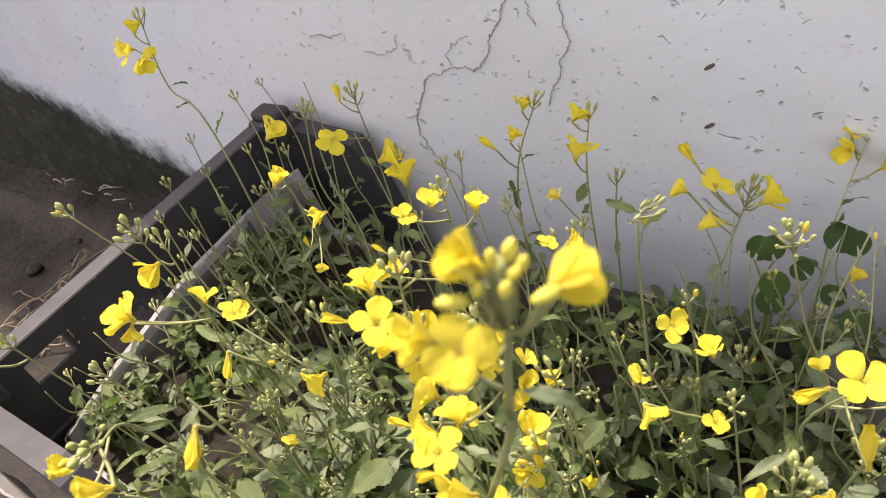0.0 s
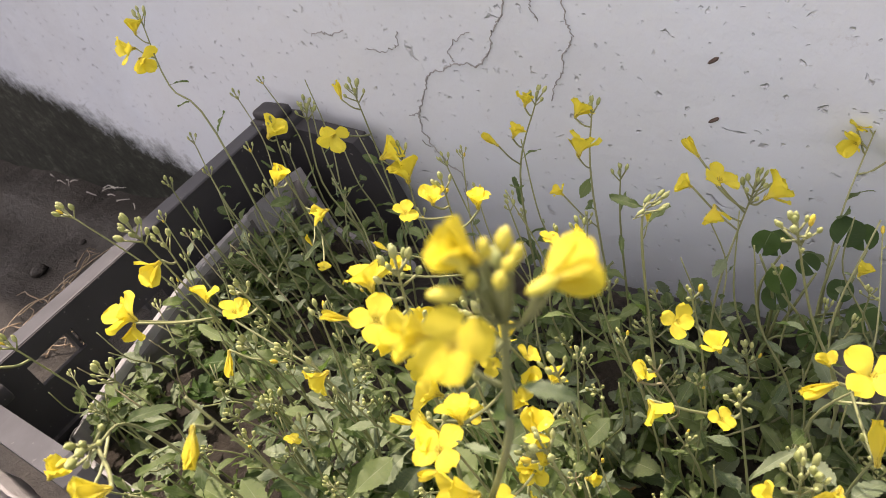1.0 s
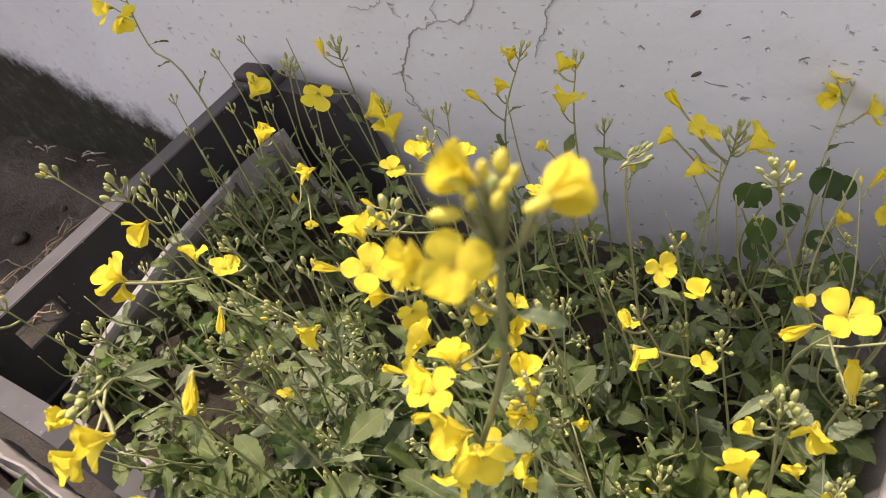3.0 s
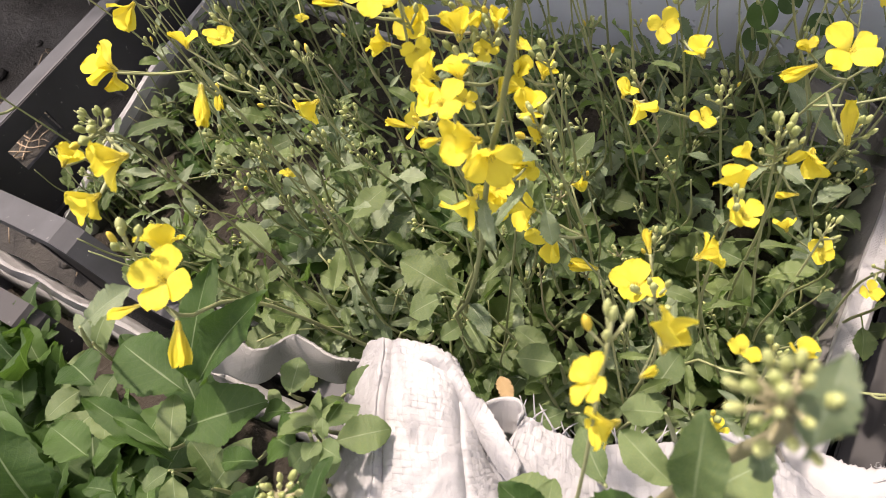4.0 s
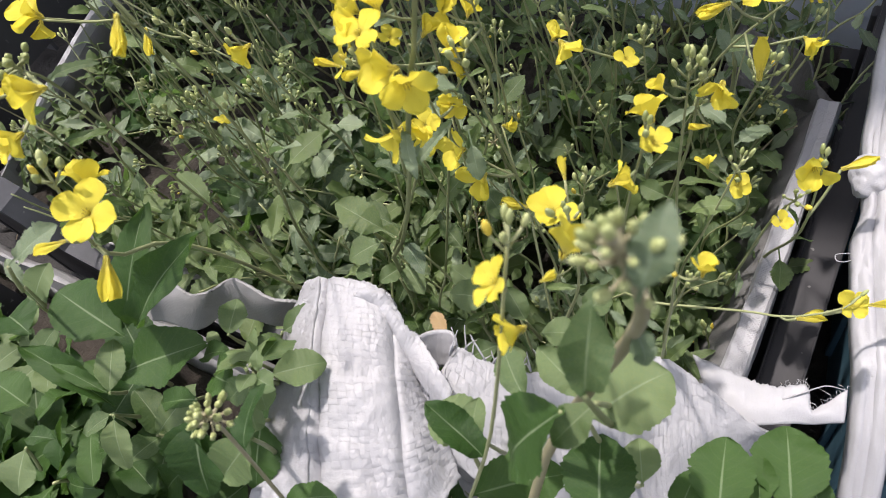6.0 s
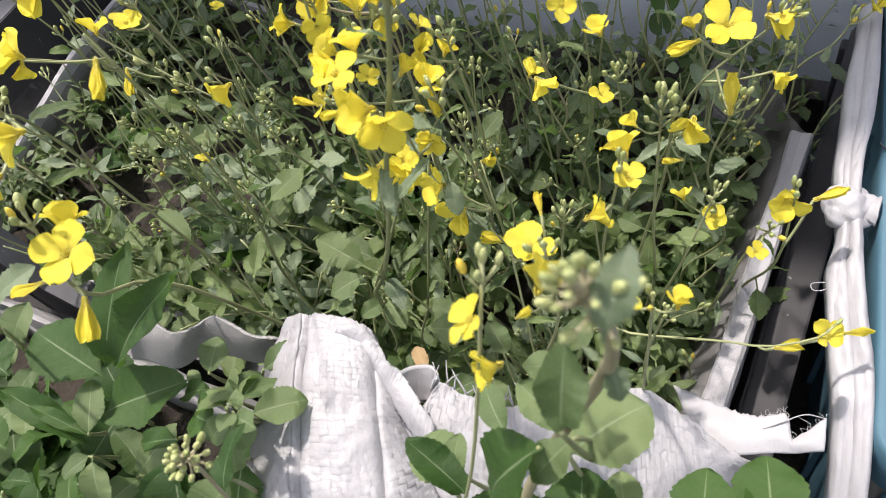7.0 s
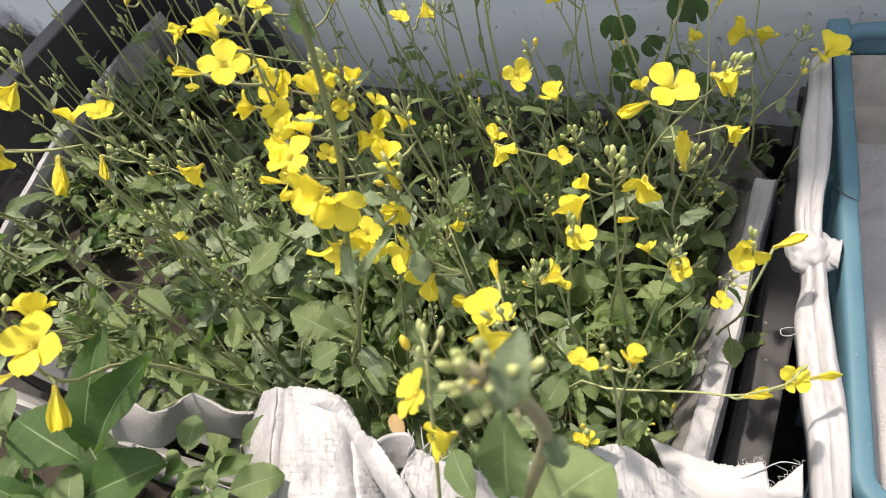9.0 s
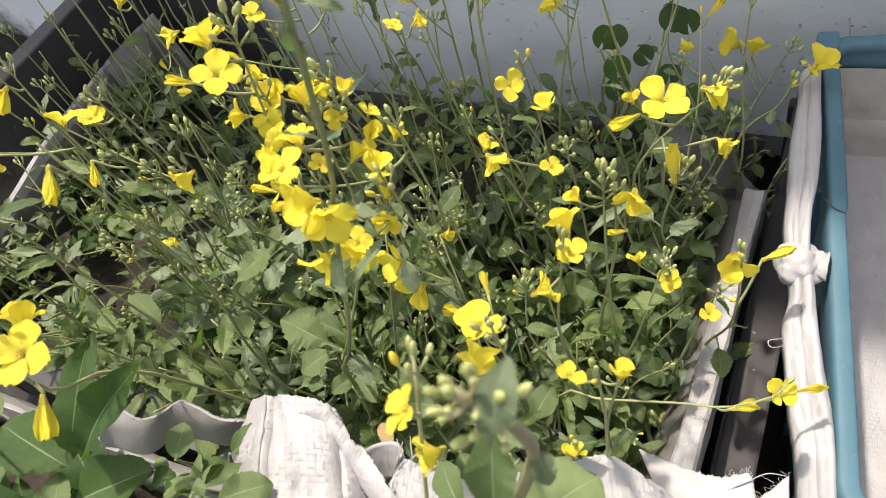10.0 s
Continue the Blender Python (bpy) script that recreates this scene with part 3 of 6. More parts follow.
def teal_crate():
    """A smaller crate whose rounded rim is broken across on one side."""
    thing = empty("plastic_crate", pose(0.6315, 0.049, 0, 0, 0, 9), "dull teal plastic crate with a cracked rim, lined with sacking", "crate", "crates along the wall")
    length, depth, high, r = 0.42, 0.260, 0.198, 0.016

    def ring(inset, step=7):
        out = []
        for cx, cy, a0 in ((r, r, 180), (length - r, r, 270), (length - r, depth - r, 0), (r, depth - r, 90)):
            for k in range(step):
                a = radians(a0 + 90 * k / (step - 1))
                out.append((cx + (r - inset) * math.cos(a), cy + (r - inset) * math.sin(a)))
        full = []
        for p, q in zip(out, out[1:] + out[:1]):
            m = max(1, int(math.dist(p, q) / 0.008))
            full += [(p[0] + (q[0] - p[0]) * k / m, p[1] + (q[1] - p[1]) * k / m) for k in range(m)]
        return full

    break_at = 0.143
    profile = ((0.0012, -0.030), (0.0, -0.028), (0.0, -0.0016), (0.0012, -0.0002), (0.0018, 0.0), (0.0068, -0.0002), (0.0080, -0.0014), (0.0082, -0.0065), (0.0070, -0.0068))
    bm = bmesh.new()
    rows = []
    for x, y in ring(0.0):
        n = Vector((min(max(x, r), length - r) - x, min(max(y, r), depth - r) - y, 0)).normalized()
        bent = 0.0015 if x < 0.004 and y > break_at else 0.0
        wob = 0.0005 * noise.noise((x * 30, y * 30, 2))
        rows.append([bm.verts.new((x + n.x * d + bent, y + n.y * d, high + z + wob - bent)) for d, z in profile])
    for a, b in zip(rows, rows[1:] + rows[:1]):
        for k in range(len(profile) - 1):
            bm.faces.new((a[k], b[k], b[k + 1], a[k + 1]))
    bmesh.ops.recalc_face_normals(bm, faces=bm.faces)
    rim = part("rim", bm, TEAL, thing, "rounded teal rim with worn pale edges")
    bm = bmesh.new()
    path = [Vector((-0.0004, break_at + 0.004, high + 0.0002)), Vector((0.002, break_at + 0.0006, high)), Vector((0.0042, break_at - 0.0012, high - 0.0001)), Vector((0.0076, break_at - 0.0030, high - 0.0004))]
    tube(bm, spline(path, 12), 0.00045, 0.0002, 5)
    part("crack", bm, BLACK, rim, "dark crack across the rim")
    for a, b in (((0.003, 0.012, 0.0), (0.0055, depth - 0.012, high - 0.003)), ((length - 0.0055, 0.012, 0.0), (length - 0.003, depth - 0.012, high - 0.003)),
                 ((0.012, 0.003, 0.0), (length - 0.012, 0.0055, high - 0.003)), ((0.012, depth - 0.0055, 0.0), (length - 0.012, depth - 0.003, high - 0.003))):
        bm = bmesh.new()
        box(bm, *a, *b, 0.0006)
        part("side_wall", bm, TEAL, thing, smooth=False)
    bm = bmesh.new()
    box(bm, 0.006, 0.006, 0.0, length - 0.006, depth - 0.006, 0.005, 0.001)
    part("base", bm, TEAL, thing, smooth=False)
    bm = bmesh.new()
    box(bm, -0.0015, depth - 0.012, high - 0.008, 0.0095, depth + 0.0010, high + 0.0022, 0.002)
    part("corner_cap", bm, TEAL, thing)
    for y in (0.05, 0.11, 0.17, 0.22):
        bm = bmesh.new()
        box(bm, -0.0005, y - 0.002, 0.01, 0.0035, y + 0.002, high - 0.02, 0.0006)
        part("outer_rib", bm, TEAL, thing, smooth=False)
    return thing


SLOTS = ((0.036, 0.078, 0.160, 0.181), (0.092, 0.152, 0.122, 0.150), (0.05, 0.14, 0.03, 0.08), (0.22, 0.31, 0.03, 0.08))
crate(pose(0, 0, 0), 0.603, 0.360, 0.200, 0.060, BLACK, RIM_GREY, "black plastic crate with slotted ends against the wall", right=0.122, front_cut=False, holes=SLOTS, rim_wide=0.019)
crate(pose(0.0, -0.392, 0), 0.603, 0.360, 0.170, 0.062, BLACK, RIM_GREY, "black plastic crate full of broad-leaved greens", right=0.12, holes=SLOTS)
teal_crate()
soil(pose(0.045, 0.03, 0), 0.525, 0.290, SOIL_TOP, "dark moist potting soil inside the sack liner")
soil(pose(0.03, -0.37, 0), 0.545, 0.345, 0.115, "dark soil under the broad-leaved greens")
HEM = [(0.0030, -0.034), (0.0032, -0.012), (0.0030, -0.0012), (0.0022, 0.0004), (-0.0004, -0.0006), (-0.0028, 0.0004), (-0.0034, -0.0014), (-0.0036, -0.008), (-0.0030, -0.020), (-0.0034, -0.040), (-0.0060, -0.070)]
EDGE = [(0.012, -0.022), (0.008, -0.004), (0.004, 0.004), (0.002, 0.004), (-0.001, -0.006), (-0.004, -0.020), (-0.004, -0.045), (-0.002, -0.085)]
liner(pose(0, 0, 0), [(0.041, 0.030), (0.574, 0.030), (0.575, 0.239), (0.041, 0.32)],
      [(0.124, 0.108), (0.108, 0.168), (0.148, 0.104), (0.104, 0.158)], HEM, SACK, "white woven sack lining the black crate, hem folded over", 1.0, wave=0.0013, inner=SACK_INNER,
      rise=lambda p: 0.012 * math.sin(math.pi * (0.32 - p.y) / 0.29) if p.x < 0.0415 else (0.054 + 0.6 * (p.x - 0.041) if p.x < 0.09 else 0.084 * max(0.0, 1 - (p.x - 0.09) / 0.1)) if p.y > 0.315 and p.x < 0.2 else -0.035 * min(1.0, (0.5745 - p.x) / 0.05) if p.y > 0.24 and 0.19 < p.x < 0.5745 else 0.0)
liner(pose(0, 0, 0), [(0.02, -0.375), (0.585, -0.375), (0.585, -0.020), (0.02, -0.020)],
      [(0.15, 0.15), (0.15, 0.15), (0.15, 0.158), (0.158, 0.15)], EDGE, SACK_GREY, "greyish woven sack edge along the front crate", 4.0, wave=0.003)
def flap_lift(u, v):
    """A doubled hem along one side that ends in a sharp step, then a soft belly with two creases."""
    step = 0.31
    hem = 0.0012 / (1 + math.exp(min(60.0, (u - step) * 160)))
    groove = -0.0022 * math.exp(-((u - step - 0.02) / 0.022) ** 2)
    crease = -0.003 * math.exp(-((u - 0.80 + 0.10 * v) / 0.025) ** 2) * min(1.0, v * 3)
    return hem + groove + crease + 0.006 * math.sin(v * math.pi) * math.sin(u * math.pi) ** 0.5


drape("sack_flap", [(0.424, 0.006, 0.252), (0.427, 0.009, 0.256), (0.436, 0.012, 0.260), (0.446, 0.014, 0.262), (0.455, 0.015, 0.262), (0.461, 0.014, 0.258), (0.464, 0.010, 0.252)],
      [(0.445, -0.077, 0.238), (0.461, -0.073, 0.243), (0.476, -0.067, 0.247), (0.489, -0.061, 0.247), (0.498, -0.053, 0.243), (0.504, -0.043, 0.238), (0.505, -0.030, 0.232)],
      flap_lift, SACK, "crumpled white woven sack folded over the crate edge", 2.0, nu=130, nv=110, folds=0.0019, freq=75.0, hem=39)
drape("sack_flap", [(0.491, -0.004, 0.252), (0.490, 0.008, 0.251), (0.499, 0.008, 0.247), (0.508, 0.010, 0.243), (0.518, 0.015, 0.238), (0.531, 0.024, 0.231), (0.542, 0.034, 0.225), (0.551, 0.040, 0.221), (0.561, 0.040, 0.217), (0.574, 0.037, 0.212), (0.585, 0.034, 0.208), (0.598, 0.035, 0.202)],
      [(0.479, -0.011, 0.236), (0.493, -0.021, 0.233), (0.511, -0.027, 0.227), (0.524, -0.026, 0.221), (0.537, -0.023, 0.215), (0.550, -0.019, 0.210), (0.561, -0.015, 0.205), (0.571, -0.008, 0.200), (0.577, 0.002, 0.195), (0.584, 0.016, 0.191), (0.591, 0.027, 0.187), (0.600, 0.040, 0.182)],
      lambda u, v: 0.005 * math.sin(v * math.pi) - 0.003 * math.exp(-((u - 0.3 - 0.2 * v) / 0.05) ** 2), SACK, "loose-woven white sack flap over the crate corner", 12.0, nu=150, nv=70, folds=0.0018, freq=60.0, torn=26)
# takes the darker sack colour, which carries the shade of this corner
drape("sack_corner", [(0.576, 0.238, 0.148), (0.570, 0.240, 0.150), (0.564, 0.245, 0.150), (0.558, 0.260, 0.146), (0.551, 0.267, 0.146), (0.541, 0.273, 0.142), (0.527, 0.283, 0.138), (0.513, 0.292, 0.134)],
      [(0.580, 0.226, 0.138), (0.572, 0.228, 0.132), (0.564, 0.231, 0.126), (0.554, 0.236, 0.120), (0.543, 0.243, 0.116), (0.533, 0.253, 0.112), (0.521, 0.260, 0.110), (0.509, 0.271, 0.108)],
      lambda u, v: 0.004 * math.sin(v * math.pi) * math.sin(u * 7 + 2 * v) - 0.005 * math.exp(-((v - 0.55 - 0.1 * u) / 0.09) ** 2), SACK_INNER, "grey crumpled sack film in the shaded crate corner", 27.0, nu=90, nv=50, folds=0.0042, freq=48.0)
drape("sack_edge", [(0.453, 0.011, 0.264), (0.460, 0.013, 0.264), (0.465, 0.011, 0.260), (0.473, 0.006, 0.257), (0.478, 0.005, 0.255), (0.489, -0.002, 0.254), (0.496, -0.007, 0.252)],
      [(0.450, 0.008, 0.261), (0.457, 0.007, 0.259), (0.466, 0.004, 0.256), (0.473, -0.001, 0.252), (0.480, -0.005, 0.249), (0.490, -0.011, 0.247), (0.499, -0.014, 0.245)],
      lambda u, v: 0.0022 * math.sin(v * math.pi), SACK, "turned-back ragged edge of the white sack flap", 17.0, nu=70, nv=18, folds=0.0012, freq=90.0, ragged=0.0012)
drape("sack_fold", [(0.351, -0.013, 0.243), (0.357, -0.009, 0.244), (0.369, -0.010, 0.244), (0.377, -0.007, 0.246), (0.386, 0.001, 0.248), (0.395, 0.002, 0.247), (0.406, 0.001, 0.246), (0.415, 0.003, 0.245), (0.421, 0.006, 0.243)],
      [(0.341, -0.023, 0.225), (0.349, -0.021, 0.224), (0.361, -0.020, 0.224), (0.370, -0.017, 0.226), (0.378, -0.009, 0.230), (0.388, -0.006, 0.228), (0.403, -0.004, 0.228), (0.409, 0.000, 0.228), (0.415, 0.004, 0.228)],
      lambda u, v: 0.003 * math.sin(v * math.pi), SACK_GREY, "grey mesh sack edge crumpled over the black crate rim", 21.0, nu=110, nv=30, folds=0.0016, freq=60.0)


def rolled_fold():
    """An open roll in the sack beside the flap."""
    bm = bmesh.new()
    rows = []
    for j in range(12):
        v = j / 11
        r = 0.0115 - 0.004 * v
        row = []
        for i in range(22):
            a = -0.6 + i / 21 * 4.6
            w = 1 + 0.12 * noise.noise((a * 1.5, v * 3, 3))
            row.append(bm.verts.new((math.cos(a) * r * w, math.sin(a) * r * w * 0.8, 0.022 * v)))
        rows.append(row)
    sheet(bm, rows)
    cloth_uv(bm, rows, (0.002, 0.002))
    ob = part("sack_roll", bm, SACK_FINE)
    ob.modifiers.new("thickness", "SOLIDIFY").thickness = 0.0012
    ob.matrix_basis = aim((0.482, 0.007, 0.252), (0.10, -0.45, -0.88), spin=2.6, s=0.70)
    tagged(ob, "rolled edge of the white sack beside the flap", "sack")


rolled_fold()


def frayed_strip():
    """A torn strip of loose weave: a thin sheet with a ragged edge and a fringe of threads."""
    rng = random.Random(8)
    bm = bmesh.new()
    top = spline([(0.560, 0.052, 0.2045), (0.580, 0.050, 0.205), (0.590, 0.050, 0.206), (0.600, 0.054, 0.206), (0.604, 0.046, 0.206), (0.613, 0.058, 0.206)], 60)
    low = spline([(0.575, 0.032, 0.204), (0.585, 0.033, 0.205), (0.592, 0.036, 0.205), (0.600, 0.040, 0.205), (0.607, 0.043, 0.205), (0.6145, 0.046, 0.205)], 60)
    rows = []
    for j in range(14):
        v = j / 13
        row = []
        for i, (a, b) in enumerate(zip(top, low)):
            rag = 0.0014 * noise.noise((i * 0.7, 3, 1)) * (1 - v) ** 3
            p = a.lerp(b, v)
            row.append(bm.verts.new((p.x, p.y + rag, p.z + 0.0012 * noise.noise((p.x * 120, p.y * 160, 4)) + 0.0014 * math.sin(v * math.pi))))
        rows.append(row)
    sheet(bm, rows)
    cloth_uv(bm, rows, (0.001, 0.0013))
    ob = part("sack_strip", bm, SACK_FINE)
    ob.modifiers.new("thickness", "SOLIDIFY").thickness = 0.0007
    bm = bmesh.new()
    for i in range(26, 60):
        a, w = top[i], (top[i] - low[i]).normalized()
        l = rng.uniform(0.001, 0.0035)
        tube(bm, [a, a + w * l * 0.6 + Vector((rng.gauss(0, 0.0006), 0, 0.0008)), a + w * l + Vector((rng.gauss(0, 0.0014), 0, rng.uniform(-0.0005, 0.001)))], 0.00011, 0.00008, 4)
    part("fringe", bm, SACK, ob, "fringe of loose white threads")
    bm = bmesh.new()
    tube(bm, spline([(0.594, 0.046, 0.2075), (0.600, 0.051, 0.2085), (0.606, 0.056, 0.2085), (0.613, 0.0575, 0.207)], 12), 0.0003, 0.0002, 4)
    part("thread", bm, SACK, ob, "loose white thread")
    tagged(ob, "frayed strip of white sacking across the crate corner", "sack")


frayed_strip()


def sack_band():
    """The gathered sack band that is tied along the teal crate: two long folds, narrow at the knot."""
    left = spline([(0.586, 0.285, 0.188), (0.588, 0.260, 0.192), (0.589, 0.229, 0.194), (0.592, 0.201, 0.195), (0.594, 0.177, 0.196), (0.597, 0.162, 0.197), (0.602, 0.142, 0.195), (0.6015, 0.126, 0.194), (0.605, 0.110, 0.194), (0.610, 0.088, 0.194), (0.615, 0.071, 0.192), (0.620, 0.050, 0.182), (0.624, 0.030, 0.166)], 130)
    right = spline([(0.594, 0.290, 0.190), (0.597, 0.261, 0.195), (0.601, 0.231, 0.197), (0.603, 0.206, 0.198), (0.603, 0.186, 0.199), (0.605, 0.164, 0.200), (0.610, 0.144, 0.197), (0.614, 0.125, 0.197), (0.619, 0.106, 0.197), (0.6235, 0.090, 0.197), (0.627, 0.074, 0.195), (0.632, 0.050, 0.185), (0.636, 0.030, 0.168)], 130)
    strands = (("strand", 0.0, 0.62, 0.0), ("strand", 0.52, 1.0, 0.0012))
    ob = None
    for name, u0, u1, up in strands:
        bm = bmesh.new()
        rows = []
        n = 20
        for j, (a, b) in enumerate(zip(left, right)):
            v = j / 129
            row = []
            for i in range(n):
                s = i / (n - 1)
                u = u0 + (u1 - u0) * s
                p = a.lerp(b, u)
                arch = 0.0036 * math.sin(s * math.pi) ** 0.6
                pleat = 0.0007 * math.sin(u * 15 + 5 * noise.noise((v * 5, 0, 2))) * (0.6 + noise.noise((v * 7, u * 2, 5)))
                dent = 0.0009 * noise.noise((v * 40, u * 4, 6)) - 0.0008 * abs(noise.noise((v * 16, u * 5, 9)))
                row.append(bm.verts.new(p + Vector((0, 0, up + arch + pleat + dent - 0.004 * (s in (0.0, 1.0))))))
            rows.append(row)
        sheet(bm, rows)
        cloth_uv(bm, rows, (0.0006, 0.002))
        if ob is None:
            ob = part("sack_band", bm, SACK_FINE)
            tagged(ob, "white sack band gathered along the teal crate rim", "sack")
            piece = ob
        else:
            piece = part("inner_fold", bm, SACK_FINE, ob, "second long fold of the band")
        piece.modifiers.new("thickness", "SOLIDIFY").thickness = 0.0008


sack_band()
INSIDE = [(0.0, -0.006), (-0.0005, -0.012), (-0.001, -0.020), (-0.002, -0.030), (-0.003, -0.040), (-0.004, -0.055), (-0.006, -0.070), (-0.008, -0.085)]
liner(pose(0.6315, 0.049, 0, 0, 0, 9), [(0.0086, 0.0086), (0.411, 0.0086), (0.411, 0.251), (0.0086, 0.251)], [(0.188, 0.188)] * 4, INSIDE, SACK_OLD, "weathered white sack lining the teal crate", 7.0, wave=0.0012)
# sacking that lies inside the teal crate, shaded along its near wall
drape("sack_sheet", [(0.590, 0.299, 0.118), (0.68, 0.312, 0.112), (0.80, 0.330, 0.114), (0.99, 0.362, 0.116)], [(0.634, 0.062, 0.118), (0.72, 0.078, 0.110), (0.85, 0.098, 0.112), (1.03, 0.126, 0.116)],
      lambda u, v: 0.006 * math.sin(v * 9 + u * 3) * u, SACK, "wrinkled white sacking spread inside the teal crate", 9.0, nu=120, nv=80, folds=0.004, freq=26.0, hem=0)


def knot():
    """The band's knot: a wrapped turn of cloth with a crumpled tuft beside it."""
    bm = bmesh.new()
    bmesh.ops.create_icosphere(bm, subdivisions=4, radius=0.0120)
    for v in bm.verts:
        k = v.co.normalized()
        v.co *= 0.95 + 0.25 * noise.noise(k * 1.6 + Vector((3, 0, 1))) - 0.2 * abs(noise.noise(k * 3.4)) + 0.02 * noise.noise(k * 11)
        v.co = Vector((v.co.x * 1.0, v.co.y * 0.95, v.co.z * 0.75))
    uv = bm.loops.layers.uv.new("UVMap")
    for f in bm.faces:
        for l in f.loops:
            l[uv].uv = (l.vert.co.x, l.vert.co.y + l.vert.co.z)
    ob = part("sack_knot", bm, SACK_FINE)
    ob.matrix_basis = Matrix.Translation((0.6025, 0.1565, 0.1975))
    bm = bmesh.new()
    rows = []
    for j in range(10):
        v = j / 9
        row = []
        for i in range(16):
            a = i / 15 * 3.6 - 0.6
            rr = 0.0035 + 0.0045 * v + 0.0012 * noise.noise((a * 2.5, v * 3, 1))
            row.append(bm.verts.new((0.005 + 0.006 * v, rr * math.cos(a), 0.001 + rr * math.sin(a) * 0.7)))
        rows.append(row)
    sheet(bm, rows)
    cloth_uv(bm, rows, (0.001, 0.001))
    tuft = part("tuft", bm, SACK, ob, "frayed end of the knot")
    tuft.modifiers.new("thickness", "SOLIDIFY").thickness = 0.0007
    bm = bmesh.new()
    loop = [(0.0, -0.036, -0.004), (-0.003, -0.0375, -0.003), (-0.0055, -0.039, -0.003), (-0.0045, -0.0415, -0.003), (-0.0015, -0.041, -0.003), (0.001, -0.039, -0.003)]
    tube(bm, spline(loop, 22), 0.00022, 0.0002, 5)
    part("thread", bm, SACK, ob, "loop of loose white thread")
    tagged(ob, "knotted white sackcloth on the teal crate rim", "sack knot")


knot()

# ---- plant pieces ----


def leaf_mesh(name, skin, width, lobes, curl, fold, stalk, seed, teeth=0.22, wavy=0.045):
    """A toothed leaf one metre long from its base along y, with a stalk, a sunken midrib and a wavy edge."""
    rng = random.Random(seed)
    bm = bmesh.new()
    uv = bm.loops.layers.uv.new("UVMap")
    n, cols = 46, (-1.0, -0.6, -0.1, 0.1, 0.6, 1.0)
    count = rng.uniform(9.5, 13.5)
    rows, where = [], {}
    ph = rng.uniform(0, 6)
    peak = rng.uniform(0.8, 1.25)
    for i in range(n):
        t = i / (n - 1)
        if t < stalk:
            w = 0.022
        else:
            s = (t - stalk) / (1 - stalk)
            w = max(0.022, width * max(0.0, math.sin(math.pi * s ** peak)) ** 0.62)
            w *= 1 + lobes * math.cos(s * 15 + ph) * (1 - s)
        row = []
        for k in cols:
            x = k * w
            if abs(k) == 1 and t >= stalk:
                tooth = ((t * count + 0.3 * k + ph) % 1.0) - 0.5
                x *= 1 + teeth * (tooth + rng.gauss(0, 0.18))
            z = -curl * t * t + fold * abs(x) + (wavy * math.sin(t * 9 + ph + k * 1.5) + 0.012 * math.sin(t * 23 + ph * 2 + k * 2) + rng.gauss(0, 0.006)) * abs(k) * (t > stalk)
            if abs(k) < 0.2:
                z -= 0.012
            v = bm.verts.new((x, t - 0.12 * curl * t * t, z))
            where[v] = (0.5 + 0.5 * k, t)
            row.append(v)
        rows.append(row)
    sheet(bm, rows)
    for f in bm.faces:
        for l in f.loops:
            l[uv].uv = where[l.vert]
    me = mesh_of(bm, name)
    me.materials.append(skin)
    return me


def leaf_set(skin, seed, widths, teeth=0.22, wavy=0.045):
    return [leaf_mesh("leaf", skin, w, lb, c, fo, st, seed + k, teeth, wavy) for k, (w, lb, c, fo, st) in enumerate(widths)]


SHAPES = ((0.19, 0.12, 0.15, 0.25, 0.24), (0.22, 0.08, 0.45, 0.1, 0.2), (0.13, 0.2, 0.0, 0.3, 0.12), (0.25, 0.06, 0.25, 0.25, 0.3), (0.10, 0.1, 0.5, 0.5, 0.05), (0.15, 0.14, 0.7, 0.2, 0.1))
LEAVES = leaf_set(LEAF, 10, SHAPES)
GREYS = leaf_set(LEAF_GREY, 30, SHAPES)
BROAD = leaf_set(LEAF_FRESH, 50, ((0.27, 0.07, 0.35, 0.18, 0.05), (0.31, 0.06, 0.25, 0.28, 0.06), (0.28, 0.09, 0.55, 0.14, 0.04), (0.24, 0.10, 0.15, 0.38, 0.03), (0.27, 0.06, 0.45, 0.3, 0.05)), 0.09, 0.065)
WIDE = leaf_set(LEAF_MID, 90, ((0.30, 0.06, 0.3, 0.2, 0.08), (0.33, 0.05, 0.4, 0.3, 0.1), (0.31, 0.08, 0.15, 0.35, 0.06), (0.28, 0.07, 0.45, 0.15, 0.1)), 0.07, 0.06)
DRY = leaf_set(LEAF_DRY, 70, ((0.22, 0.1, 0.5, 0.5, 0.1),))


